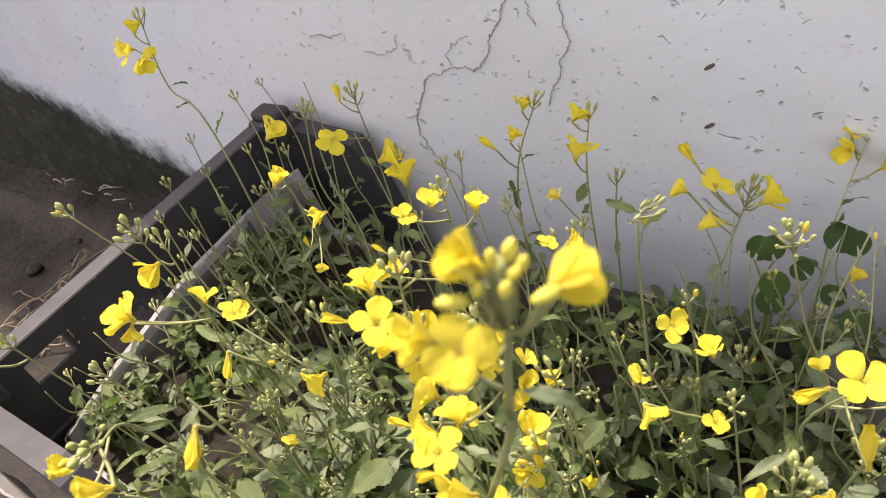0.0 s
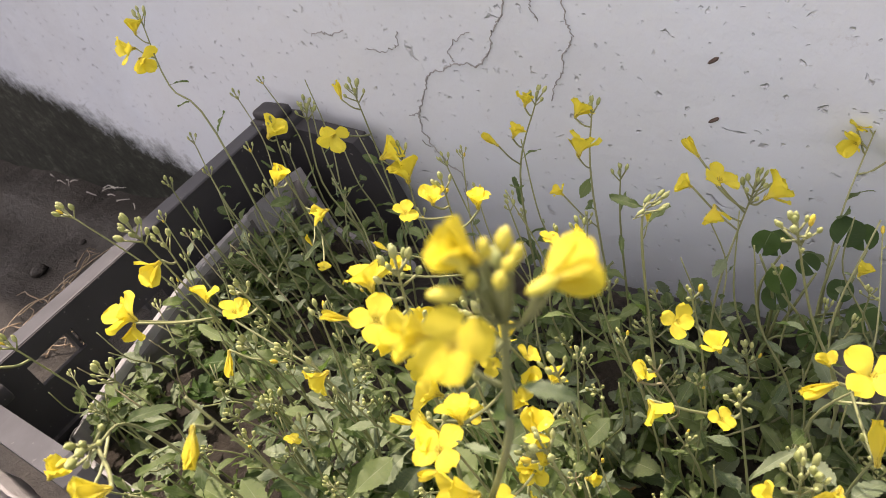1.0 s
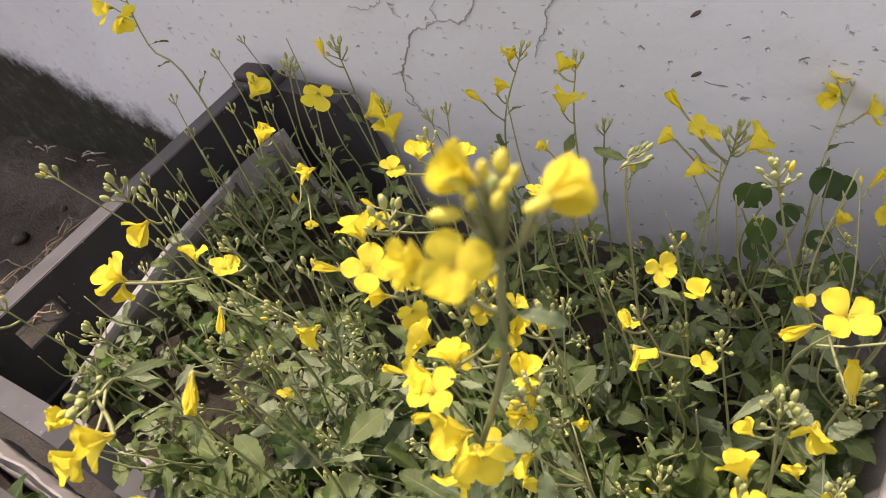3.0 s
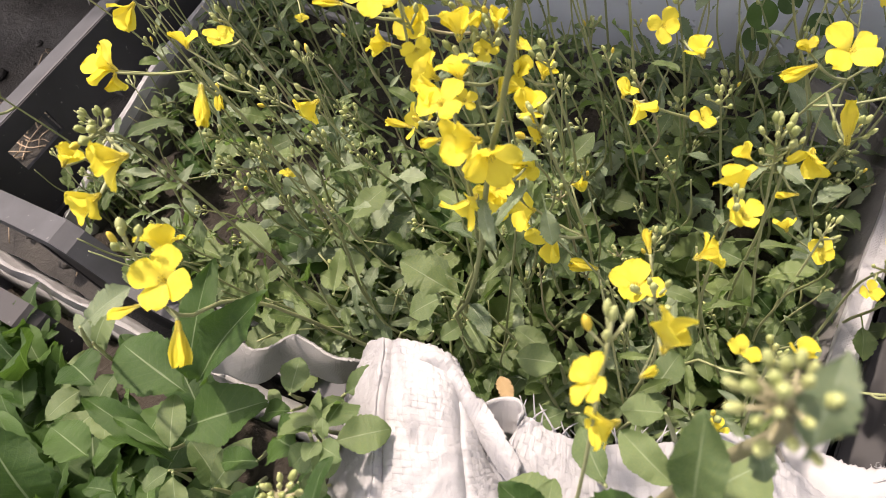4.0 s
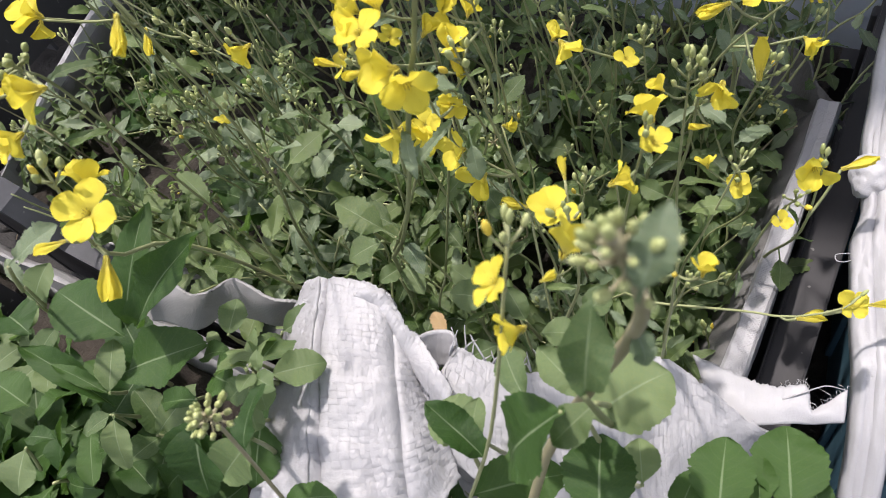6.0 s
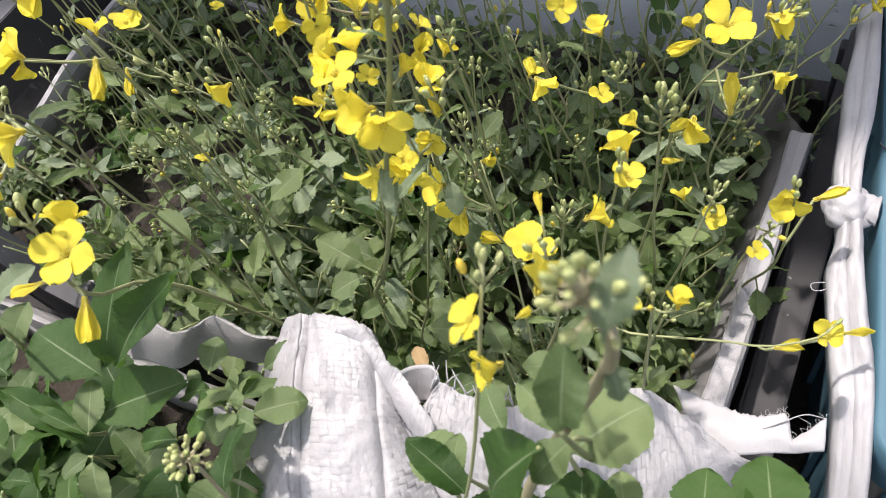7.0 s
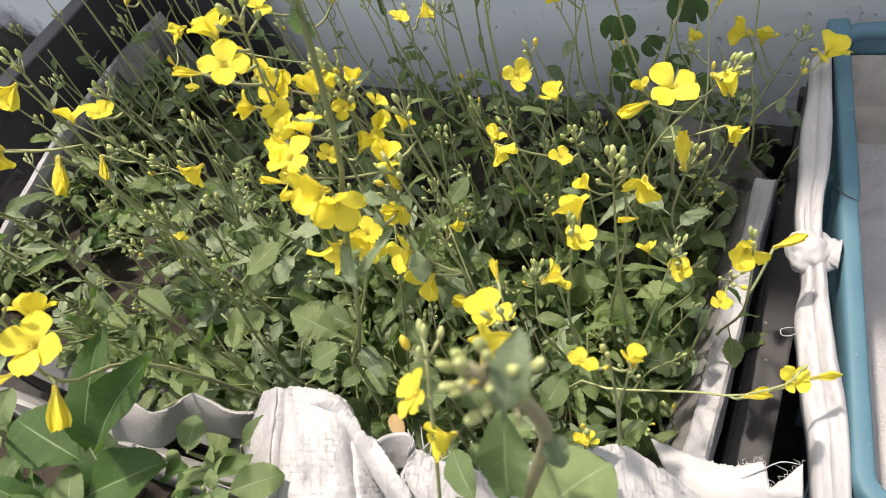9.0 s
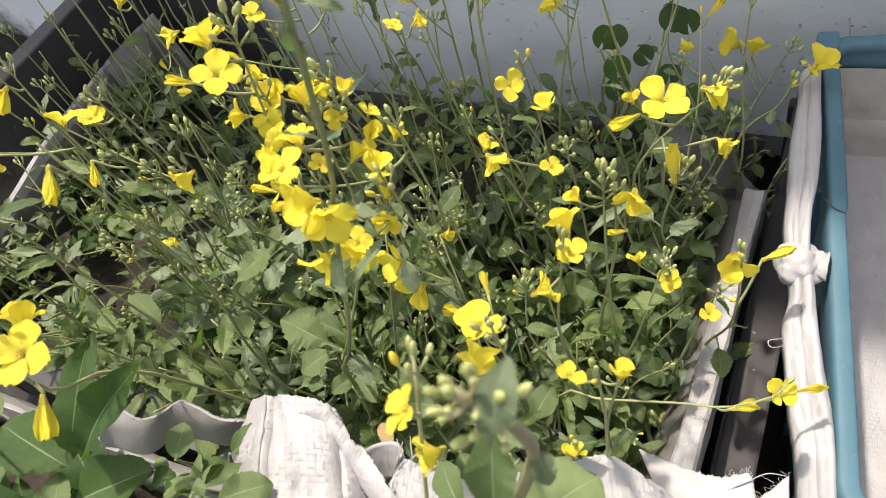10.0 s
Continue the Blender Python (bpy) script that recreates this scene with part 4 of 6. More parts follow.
def petal_mesh(name, width, bend, cup, seed, tip=0.0):
    """A petal one long: a narrow claw, then a rounded blade that bends outward; tip turns its end back in."""
    rng = random.Random(seed)
    bm = bmesh.new()
    uv = bm.loops.layers.uv.new("UVMap")
    n, cols = 12, (-1.0, -0.66, -0.33, 0.0, 0.33, 0.66, 1.0)
    rows, where = [], {}
    y = z = last = 0.0
    ph = rng.uniform(0, 6)
    for i in range(n):
        t = math.sin(i / (n - 1) * math.pi / 2) ** 0.85
        ang = radians(84) - radians(bend) * min(1.0, max(0.0, (t - 0.15) / 0.4)) + radians(tip) * max(0.0, (t - 0.55) / 0.45)
        y += math.cos(ang) * (t - last)
        z += math.sin(ang) * (t - last)
        last = t
        w = 0.06 + (width - 0.06) * min(1.0, max(0.0, (t - 0.18) / 0.5)) ** 0.75
        if t > 0.62:
            w *= max(0.10, 1 - ((t - 0.62) / 0.38) ** 2) ** 0.5
        row = []
        for k in cols:
            ruffle = 0.05 * math.sin(k * 3 + t * 6 + ph) * t + 0.03 * math.sin(k * 8 + ph * 2) * t + rng.gauss(0, 0.006)
            h = cup * (k * w) ** 2 * 2 + ruffle
            v = bm.verts.new((k * w, y - math.sin(ang) * h, z + math.cos(ang) * h))
            where[v] = (0.5 + 0.5 * k, t)
            row.append(v)
        rows.append(row)
    sheet(bm, rows)
    for f in bm.faces:
        for l in f.loops:
            l[uv].uv = where[l.vert]
    me = mesh_of(bm, name)
    me.materials.append(PETAL)
    return me


PETALS_OPEN = [petal_mesh("petal", 0.40, 72, 0.25, 1), petal_mesh("petal", 0.43, 66, 0.15, 2), petal_mesh("petal", 0.37, 80, -0.2, 3), petal_mesh("petal", 0.41, 76, 0.3, 11, 20)]
PETALS_HALF = [petal_mesh("petal", 0.38, 42, 0.4, 4, -25), petal_mesh("petal", 0.40, 30, 0.5, 5, -30), petal_mesh("petal", 0.37, 58, -0.3, 8, 15), petal_mesh("petal", 0.38, 24, 0.6, 12, 8)]
PETALS_SHUT = [petal_mesh("petal", 0.16, 4, 2.2, 6, 22), petal_mesh("petal", 0.15, 3, 2.4, 7, 18), petal_mesh("petal", 0.17, 5, 2.0, 9, 16)]


def heart_mesh():
    """The middle of a flower: pistil, six stamens and four sepals, one unit high."""
    bm = bmesh.new()
    tube(bm, [Vector((0, 0, 0)), Vector((0, 0, 0.5)), Vector((0, 0, 0.72))], 0.05, 0.035, 5)
    for k in range(6):
        a = k * math.tau / 6
        d = Vector((math.cos(a), math.sin(a), 0))
        tube(bm, [d * 0.05, d * 0.12 + Vector((0, 0, 0.4)), d * 0.16 + Vector((0, 0, 0.62))], 0.014, 0.012, 4)
        tube(bm, [d * 0.16 + Vector((0, 0, 0.60)), d * 0.19 + Vector((0, 0, 0.72))], 0.035, 0.022, 5)
    for k in range(4):
        a = k * math.tau / 4 + 0.78
        d = Vector((math.cos(a), math.sin(a), 0))
        tube(bm, [Vector((0, 0, -0.02)), d * 0.14 + Vector((0, 0, 0.12)), d * 0.24 + Vector((0, 0, 0.38))], 0.05, 0.02, 4)
    me = mesh_of(bm, "flower")
    me.materials.append(STAMEN)
    return me


def bud_mesh(skin, fat):
    bm = bmesh.new()
    bmesh.ops.create_uvsphere(bm, u_segments=8, v_segments=7, radius=0.5)
    for v in bm.verts:
        z = v.co.z
        g = 1 + 0.10 * math.cos(4 * math.atan2(v.co.y, v.co.x))
        taper = 1 - 0.25 * max(0, z)
        v.co = Vector((v.co.x * fat * g * taper, v.co.y * fat * g * taper, z + 0.5))
    me = mesh_of(bm, "bud")
    me.materials.append(skin)
    return me


HEART = heart_mesh()
BUDS = [bud_mesh(BUD, 0.5), bud_mesh(BUD, 0.42)]
BUDS_LEMON = [bud_mesh(BUD_LEMON, 0.5)]
BUDS_YELLOW = [bud_mesh(BUD_YELLOW, 0.42)]
CAMERA_SIDE = Vector((0.58, -0.05, 0.49))                 # point near the camera that flowers and leaves are turned to face


def flower(plant, p, way, size, kind="open", spin=None):
    """A four-petalled flower: its heart with the petals as its pieces."""
    spin = rnd(0, 6) if spin is None else spin
    core = 0.34 if kind == "shut" else 0.5
    ob = shared("flower", HEART, aim(p, way, s=size * core, spin=spin), plant)
    pick = {"open": PETALS_OPEN, "half": PETALS_HALF, "shut": PETALS_SHUT}[kind]
    loose = {"open": 0.14, "half": 0.26, "shut": 0.06}[kind]
    for k in range(4):
        j = rnd(-0.15, 0.15)
        me = random.choice(pick)
        shared("petal", me, Matrix.Rotation(k * math.pi / 2 + j, 4, "Z") @ Matrix.Rotation(rnd(-loose, loose), 4, "X") @ Matrix.Rotation(rnd(-0.2, 0.2), 4, "Y") @ Matrix.Scale(rnd(0.93, 1.07) / core, 4), ob)
    return ob


def leaf_pose(p, way, tilt, size, wide=1.0):
    """A leaf that leaves its stem at p towards way (level), lifted by tilt degrees."""
    yaw = math.atan2(way[1], way[0]) - math.pi / 2
    return Matrix.Translation(p) @ Matrix.Rotation(yaw, 4, "Z") @ Matrix.Rotation(radians(tilt), 4, "X") @ Matrix.Rotation(radians(rnd(-48, 48)), 4, "Y") @ Matrix.Diagonal((size * wide, size, size, 1))


def mustard(base, tip, blooms=(), buds=8, leaves=5, bud_size=0.0048, stem=0.0009, bend=0.009, leaf=0.028, skin=None, label="", via=(), name="mustard_plant", tight=1.0, stalk=None):
    """A flowering mustard plant from its foot to its tip; blooms are (x, y, z, diameter, kind, way)."""
    base, tip = Vector((base[0], base[1], SOIL_TOP)) if len(base) == 2 else Vector(base), Vector(tip)
    plant = empty(name, Matrix.Translation(base), label or "flowering mustard plant with yellow four-petalled blooms and green buds", "plant", name.replace("_", " ") + "s")
    for b in blooms:                                     # the bud cluster stands clear of the open flowers
        gap = tip - Vector(b[:3])
        if gap.length < 0.011 and b[4] != "bud" and buds > 3:
            tip = Vector(b[:3]) + (gap + Vector((0.004, 0.007, 0.004))).normalized() * 0.0125
    t = tip - base
    sway, sway2 = Vector((rnd(-1, 1), rnd(-1, 1), 0)) * bend, Vector((rnd(-1, 1), rnd(-1, 1), 0)) * bend
    turns = [Vector(v) - base for v in reversed(via)] or [t * 0.33 + sway + Vector((0, 0, 0.01)), t * 0.7 + sway2]
    path = spline([(0, 0, 0), *turns, t], 16)
    bm = bmesh.new()
    tube(bm, path, stem, stem * 0.45, 6)
    up = (path[-1] - path[-3]).normalized()
    fine = spline([(0, 0, 0), *turns, t], 80)
    step = max(0.0008, (fine[-1] - fine[-2]).length)
    for b in blooms:
        p = Vector(b[:3]) - base
        size, kind = b[3], b[4]
        thin = max(0.00022, 0.0006 * min(1.0, size / 0.010))
        # the stalk leaves the stem a little below its flower and carries it outward
        i = min(range(80), key=lambda k: (fine[k] - p).length)
        root = fine[max(0, i - 1 - int((0.002 + 0.7 * (fine[i] - p).length) / step))]
        out = (p - root).normalized()
        face = (CAMERA_SIDE - Vector(b[:3])).normalized()
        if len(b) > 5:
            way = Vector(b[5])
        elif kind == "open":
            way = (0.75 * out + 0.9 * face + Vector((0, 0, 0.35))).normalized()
        elif kind == "side":
            way, kind = (out + 0.2 * face + Vector((rnd(-.5, .5), rnd(-.5, .5), 0.1))).normalized(), "half"
        else:
            rise = 0.9 if b[2] > 0.4 else -0.1          # the topmost flowers stand up, lower ones droop
            way = (out + Vector((rnd(-.3, .3), rnd(-.3, .3), rise))).normalized()
        tube(bm, spline([root, root.lerp(p, 0.5) + Vector((0, 0, -0.002)), p], 6), thin, thin, 4)
        if kind == "bud":
            shared("bud", BUDS_LEMON[0], aim(p, way, s=size), plant)
            continue
        flower(plant, p, way, size * {"open": 0.68, "half": 0.9, "shut": 1.0}[kind], kind)
    for k in range(buds):
        a = k * 2.4
        scale = bud_size / 0.0055
        r = 0.0023 * math.sqrt(k) * scale * tight
        d = (up + 0.16 * math.sqrt(k) * Vector((math.cos(a), math.sin(a), rnd(-0.1, 0.2)))).normalized()
        p = t + Vector((math.cos(a) * r, math.sin(a) * r, 0)) - up * (0.0012 * k * scale)
        root = t - up * (0.004 + 0.0016 * k * tight) * scale
        tube(bm, [root, root.lerp(p, 0.6), p], 0.0005 * scale, 0.0005 * scale, 4)
        shared("bud", random.choice(BUDS_YELLOW if k > buds - 2 and rnd(0, 1) < 0.4 else BUDS), aim(p, d, s=bud_size * rnd(0.7, 1.1)), plant)
    if blooms and base.z == SOIL_TOP and not via:
        for k in range(random.randint(1, 4)):
            i = random.randint(9, 13)
            a = rnd(0, 6.3)
            q = path[i] + Vector((math.cos(a) * 0.008, math.sin(a) * 0.008, 0.009))
            tube(bm, [path[i], q, q + Vector((math.cos(a) * 0.005, math.sin(a) * 0.005, 0.012))], 0.0005 * stem / 0.0013, 0.0003, 4)
    part("stem", bm, stalk or (STEM if rnd(0, 1) < 0.95 else STEM_DARK), plant)
    sets = skin or random.choice((LEAVES, LEAVES, LEAVES, GREYS))
    for k in range(leaves):
        i = 2 + int(9 * (k + rnd(0.1, 0.9)) / max(1, leaves))
        i = min(i, 12)
        a = k * 2.4 + rnd(-0.5, 0.5)
        size = leaf * (1.15 - 0.055 * i) * rnd(0.75, 1.2)
        shared("leaf", random.choice(sets), leaf_pose(path[i], (math.cos(a), math.sin(a)), rnd(-15, 70), size), plant)
    return plant


def rosette(p, n, size, sets, label, category="plant", group="", lift=(10, 60), spread=0.004, name="mustard_seedling"):
    """A young plant: leaves that rise from one foot, each on its stalk."""
    p = Vector(p)
    plant = empty(name, Matrix.Translation(p), label, category, group)
    bm = bmesh.new()
    h = size * rnd(0.3, 0.9)
    top = Vector((rnd(-.3, .3) * h, rnd(-.3, .3) * h, h))
    path = spline([(0, 0, -0.006), top * 0.5, top], 6)
    tube(bm, path, 0.0013, 0.0009, 5)
    part("stem", bm, STEM, plant)
    for k in range(n):
        a = k * 2.4 + rnd(-0.4, 0.4)
        q = path[min(5, 2 + k * 4 // n)]
        shared("leaf", random.choice(sets), leaf_pose(q, (math.cos(a), math.sin(a)), rnd(*lift), size * rnd(0.7, 1.15), rnd(0.85, 1.15)), plant)
    return plant



def leafy(name, base, blades, sets, label, group="", foot=0.0010, stalks=True):
    """A plant whose leaves run from given bases to given tips, each on a stalk from one foot."""
    base = Vector(base)
    plant = empty(name, Matrix.Translation(base), label, "plant", group)
    for k, b in enumerate(blades):
        p, q = Vector(b[:3]), Vector(b[3:6])
        y = (q - p).normalized()
        z = ((CAMERA_SIDE - p).normalized() * 0.6 + Vector((0, 0, 0.8)))
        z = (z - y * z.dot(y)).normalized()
        x = y.cross(z)
        m = Matrix((x, y, z)).transposed().to_4x4()
        m.translation = p - base
        size = (q - p).length
        shared("leaf", sets[k % len(sets)], m @ Matrix.Rotation(rnd(-0.3, 0.3), 4, "Y") @ Matrix.Diagonal((size * (0.35 + 0.55 * b[6]), size, size, 1)), plant)
        if stalks:
            bm = bmesh.new()
            near = p - base
            away = (p - CAMERA_SIDE).normalized()          # the stalk runs away from the camera, hidden behind its leaf
            low = near + away * 0.045 + Vector((rnd(-.006, .006), rnd(-.006, .006), -0.01))
            tube(bm, spline([low, near.lerp(low, 0.5), near + y * size * 0.04], 6), foot, foot * 0.55, 6)
            part("leaf_stalk", bm, STEM, plant)
    return plant

# ---- plants of the black crate ----
random.seed(11)

mustard((0.160, 0.200), (0.087, 0.245, 0.365), ((0.088, 0.234, 0.353, 0.0136, "half", (-0.07, 0.55, 0.83)), (0.088, 0.229, 0.346, 0.0159, "half", (-0.39, -0.81, 0.44)), (0.092, 0.225, 0.341, 0.0159, "half", (0.92, -0.05, -0.38)),), via=((0.109, 0.225, 0.321), (0.137, 0.222, 0.286),), buds=7, leaves=4, leaf=0.022)
mustard((0.190, 0.240), (0.218, 0.241, 0.307), (), buds=10, leaves=4, leaf=0.022)
mustard((0.220, 0.250), (0.243, 0.249, 0.307), ((0.250, 0.228, 0.296, 0.0194, "open", (0.42, -0.91, -0.03)), (0.240, 0.251, 0.303, 0.0118, "shut", (-0.39, 0.40, 0.83)),), buds=9, leaves=5)
mustard((0.150, 0.250), (0.204, 0.222, 0.304), ((0.202, 0.215, 0.295, 0.0174, "half", (0.61, 0.46, 0.64)),), buds=3, leaves=3)
mustard((0.160, 0.240), (0.261, 0.175, 0.309), ((0.259, 0.169, 0.304, 0.0133, "half", (0.08, 0.63, 0.78)), (0.281, 0.178, 0.284, 0.0129, "half", (-0.42, -0.87, 0.26)), (0.271, 0.164, 0.267, 0.0069, "shut", (-0.44, 0.21, 0.87)), (0.271, 0.163, 0.249, 0.0084, "open", (0.30, 0.28, 0.91)),), buds=2, leaves=3)
mustard((0.270, 0.240), (0.290, 0.235, 0.285), ((0.281, 0.226, 0.282, 0.0183, "half", (0.75, 0.58, 0.31)), (0.297, 0.225, 0.267, 0.0196, "half", (-0.14, 0.38, 0.91)),), buds=5)
mustard((0.340, 0.200), (0.366, 0.174, 0.317), ((0.361, 0.158, 0.314, 0.0115, "open", (0.59, 0.07, 0.80)), (0.367, 0.171, 0.310, 0.0117, "half", (0.12, 0.31, 0.94)), (0.378, 0.187, 0.296, 0.0126, "half", (-0.07, 0.31, 0.95)), (0.341, 0.157, 0.288, 0.0076, "shut", (-0.67, -0.22, 0.71)), (0.342, 0.151, 0.278, 0.0126, "half", (0.63, 0.55, 0.54)),), buds=6)
mustard((0.320, 0.283), (0.343, 0.287, 0.280), ((0.336, 0.266, 0.269, 0.0118, "shut", (-0.73, -0.17, 0.66)), (0.341, 0.274, 0.269, 0.0105, "half", (0.27, 0.61, 0.75)), (0.343, 0.290, 0.280, 0.0118, "half", (0.13, 0.55, 0.82)),), buds=6, leaves=4, leaf=0.024, via=((0.330, 0.284, 0.226),), stem=0.0009)
mustard((0.372, 0.292), (0.376, 0.296, 0.274), ((0.376, 0.260, 0.244, 0.0096, "half", (-0.59, -0.27, 0.76)), (0.372, 0.294, 0.273, 0.0135, "half", (0.40, 0.64, 0.66)), (0.378, 0.280, 0.256, 0.0192, "half", (-0.10, 0.58, 0.81)),), buds=5, leaves=3, leaf=0.02, via=((0.375, 0.293, 0.226),), stem=0.0009)
mustard((0.430, 0.220), (0.424, 0.179, 0.300), ((0.424, 0.172, 0.300, 0.0090, "open", (0.36, 0.16, 0.92)), (0.428, 0.181, 0.295, 0.0087, "half", (0.78, 0.50, 0.37)),), buds=3)
mustard((0.388, 0.283), (0.399, 0.287, 0.246), (), buds=5, leaves=4, leaf=0.022, via=((0.394, 0.284, 0.201),), stem=0.0009)
mustard((0.444, 0.201), (0.456, 0.205, 0.300), ((0.453, 0.204, 0.290, 0.0048, "shut", (-0.07, 0.55, 0.83)),), buds=9, via=((0.450, 0.202, 0.279),), stem=0.0009)
mustard((0.444, 0.265), (0.474, 0.269, 0.258), ((0.461, 0.264, 0.263, 0.0193, "open", (0.36, 0.16, 0.92)), (0.452, 0.268, 0.276, 0.0116, "shut", (-0.55, 0.20, 0.81)), (0.449, 0.264, 0.260, 0.0108, "half", (-0.70, -0.49, 0.51)), (0.481, 0.271, 0.252, 0.0171, "half", (0.55, 0.71, 0.44)), (0.462, 0.257, 0.257, 0.0127, "half", (0.34, -0.80, -0.50)),), buds=12, leaves=3, bud_size=0.005, via=((0.457, 0.266, 0.186),), stem=0.0009)
mustard((0.520, 0.240), (0.523, 0.159, 0.345), (), buds=12, bud_size=0.0046)
mustard((0.497, 0.315), (0.505, 0.371, 0.221), ((0.502, 0.373, 0.222, 0.0136, "open", (0.30, 0.28, 0.91)), (0.505, 0.371, 0.216, 0.0149, "half", (-0.50, -0.84, 0.20)), (0.519, 0.364, 0.209, 0.0134, "half", (0.84, 0.52, 0.18)),), buds=5, leaves=4, via=((0.502, 0.337, 0.181),), stem=0.0009)
mustard((0.416, 0.053), (0.5275, 0.0255, 0.4565), ((0.473, 0.049, 0.361, 0.0107, "half", (-0.59, -0.71, 0.39)), (0.475, 0.043, 0.362, 0.0126, "open", (-0.07, 0.01, 1.00)), (0.486, 0.040, 0.357, 0.0122, "half", (-0.39, -0.68, 0.63)), (0.489, 0.037, 0.358, 0.0119, "half", (0.79, -0.60, 0.06)), (0.467, 0.046, 0.345, 0.0063, "shut", (-0.71, -0.67, 0.20)), (0.462, 0.079, 0.289, 0.0095, "open", (0.20, 0.39, 0.90)), (0.474, 0.043, 0.326, 0.0124, "half", (-0.32, -0.95, -0.00)), (0.468, 0.060, 0.305, 0.0124, "half", (-0.00, -1.00, 0.06)), (0.5298, 0.0208, 0.4626, 0.0064, "half", (-0.39, -0.33, 0.86)), (0.5354, 0.0216, 0.4607, 0.0076, "half", (0.15, 0.93, -0.32)), (0.5177, 0.0219, 0.4463, 0.0074, "half", (-0.47, -0.65, 0.59)), (0.5261, 0.0168, 0.4537, 0.0078, "open", (0.48, -0.47, 0.75)), (0.5315, 0.0222, 0.4633, 0.0030, "bud", (0.33, 0.17, 0.93)), (0.5303, 0.0211, 0.4631, 0.0027, "bud", (0.22, 0.03, 0.97)), (0.5324, 0.0219, 0.4622, 0.0028, "bud", (0.50, 0.17, 0.85)), (0.5320, 0.0213, 0.4618, 0.0024, "bud", (0.56, 0.06, 0.82)), (0.5317, 0.0199, 0.4606, 0.0026, "bud", (0.38, 0.10, 0.92)), (0.5294, 0.0187, 0.4612, 0.0024, "bud", (0.44, 0.07, 0.90)), (0.5291, 0.0202, 0.4631, 0.0032, "bud", (-0.42, -0.62, 0.66)), (0.5290, 0.0181, 0.4610, 0.0037, "bud", (-0.50, -0.70, 0.51)), (0.5291, 0.0195, 0.4623, 0.0021, "bud", (0.05, -0.39, 0.92)), (0.5363, 0.0229, 0.4604, 0.0034, "bud", (-0.44, -0.88, 0.19))), buds=3, via=((0.5255, 0.0255, 0.447), (0.522, 0.0262, 0.4346), (0.5175, 0.0275, 0.4185), (0.4935, 0.0415, 0.368), (0.484, 0.041, 0.345), (0.469, 0.041, 0.300), (0.449, 0.043, 0.250), (0.427, 0.046, 0.205),), leaves=5, leaf=0.016, bud_size=0.0028, stem=0.0011, stalk=STEM)
mustard((0.370, 0.120), (0.437, 0.072, 0.378), ((0.436, 0.073, 0.375, 0.0112, "half", (-0.39, 0.40, 0.83)), (0.440, 0.067, 0.370, 0.0132, "open", (0.42, -0.19, 0.89)), (0.427, 0.068, 0.366, 0.0084, "shut", (-0.70, -0.49, 0.51)),), buds=9)
mustard((0.410, 0.130), (0.430, 0.086, 0.348), ((0.429, 0.094, 0.335, 0.0104, "half", (-0.60, -0.45, 0.66)), (0.442, 0.073, 0.348, 0.0097, "open", (0.81, -0.58, 0.13)), (0.424, 0.081, 0.338, 0.0094, "half", (-0.72, -0.54, 0.44)),), buds=5)
mustard((0.430, 0.130), (0.452, 0.075, 0.345), ((0.453, 0.067, 0.343, 0.0107, "half", (-0.53, -0.45, 0.72)), (0.455, 0.071, 0.329, 0.0079, "open", (0.36, 0.16, 0.92)), (0.463, 0.077, 0.326, 0.0090, "half", (0.34, 0.72, 0.61)),), buds=6)
mustard((0.420, 0.100), (0.440, 0.068, 0.322), ((0.430, 0.069, 0.313, 0.0091, "shut", (-0.85, -0.33, 0.41)),), buds=5)
mustard((0.470, 0.120), (0.480, 0.070, 0.333), ((0.473, 0.077, 0.328, 0.0126, "shut", (0.54, -0.71, -0.45)), (0.465, 0.076, 0.270, 0.0126, "half", (-0.48, -0.78, 0.39)), (0.475, 0.071, 0.265, 0.0130, "half", (-0.02, -0.94, 0.33)), (0.466, 0.100, 0.255, 0.0071, "half", (0.97, 0.24, -0.01)),), buds=8)
# leafy stems before the film along the other end and in the shaded corner
for foot, top in (((0.530, 0.075), (0.553, 0.068, 0.172)), ((0.535, 0.100), (0.557, 0.108, 0.165)), ((0.530, 0.130), (0.560, 0.128, 0.180)), ((0.533, 0.155), (0.556, 0.160, 0.170)), ((0.525, 0.185), (0.557, 0.190, 0.185)),
                  ((0.520, 0.205), (0.548, 0.228, 0.190)), ((0.505, 0.215), (0.528, 0.252, 0.200)), ((0.530, 0.215), (0.560, 0.236, 0.205)), ((0.490, 0.225), (0.512, 0.268, 0.190)), ((0.540, 0.055), (0.556, 0.088, 0.150))):
    mustard(foot, top, (), buds=4, leaves=7, leaf=0.028, bud_size=0.004)
# leafy stems along the end of the crate
mustard((0.082, 0.243), (0.070, 0.239, 0.264), (), buds=5, leaves=7, leaf=0.026, bud_size=0.0042)
mustard((0.112, 0.265), (0.100, 0.261, 0.243), (), buds=6, leaves=7, leaf=0.026, bud_size=0.0042)
mustard((0.087, 0.204), (0.075, 0.200, 0.252), (), buds=7, leaves=7, leaf=0.026, bud_size=0.0042)
mustard((0.097, 0.232), (0.085, 0.228, 0.242), (), buds=5, leaves=7, leaf=0.026, bud_size=0.0042)
mustard((0.142, 0.290), (0.130, 0.310, 0.251), (), buds=6, leaves=7, leaf=0.026, bud_size=0.0042)
mustard((0.132, 0.283), (0.120, 0.279, 0.232), (), buds=7, leaves=7, leaf=0.026, bud_size=0.0042)
mustard((0.162, 0.290), (0.150, 0.307, 0.226), (), buds=5, leaves=7, leaf=0.026, bud_size=0.0042)
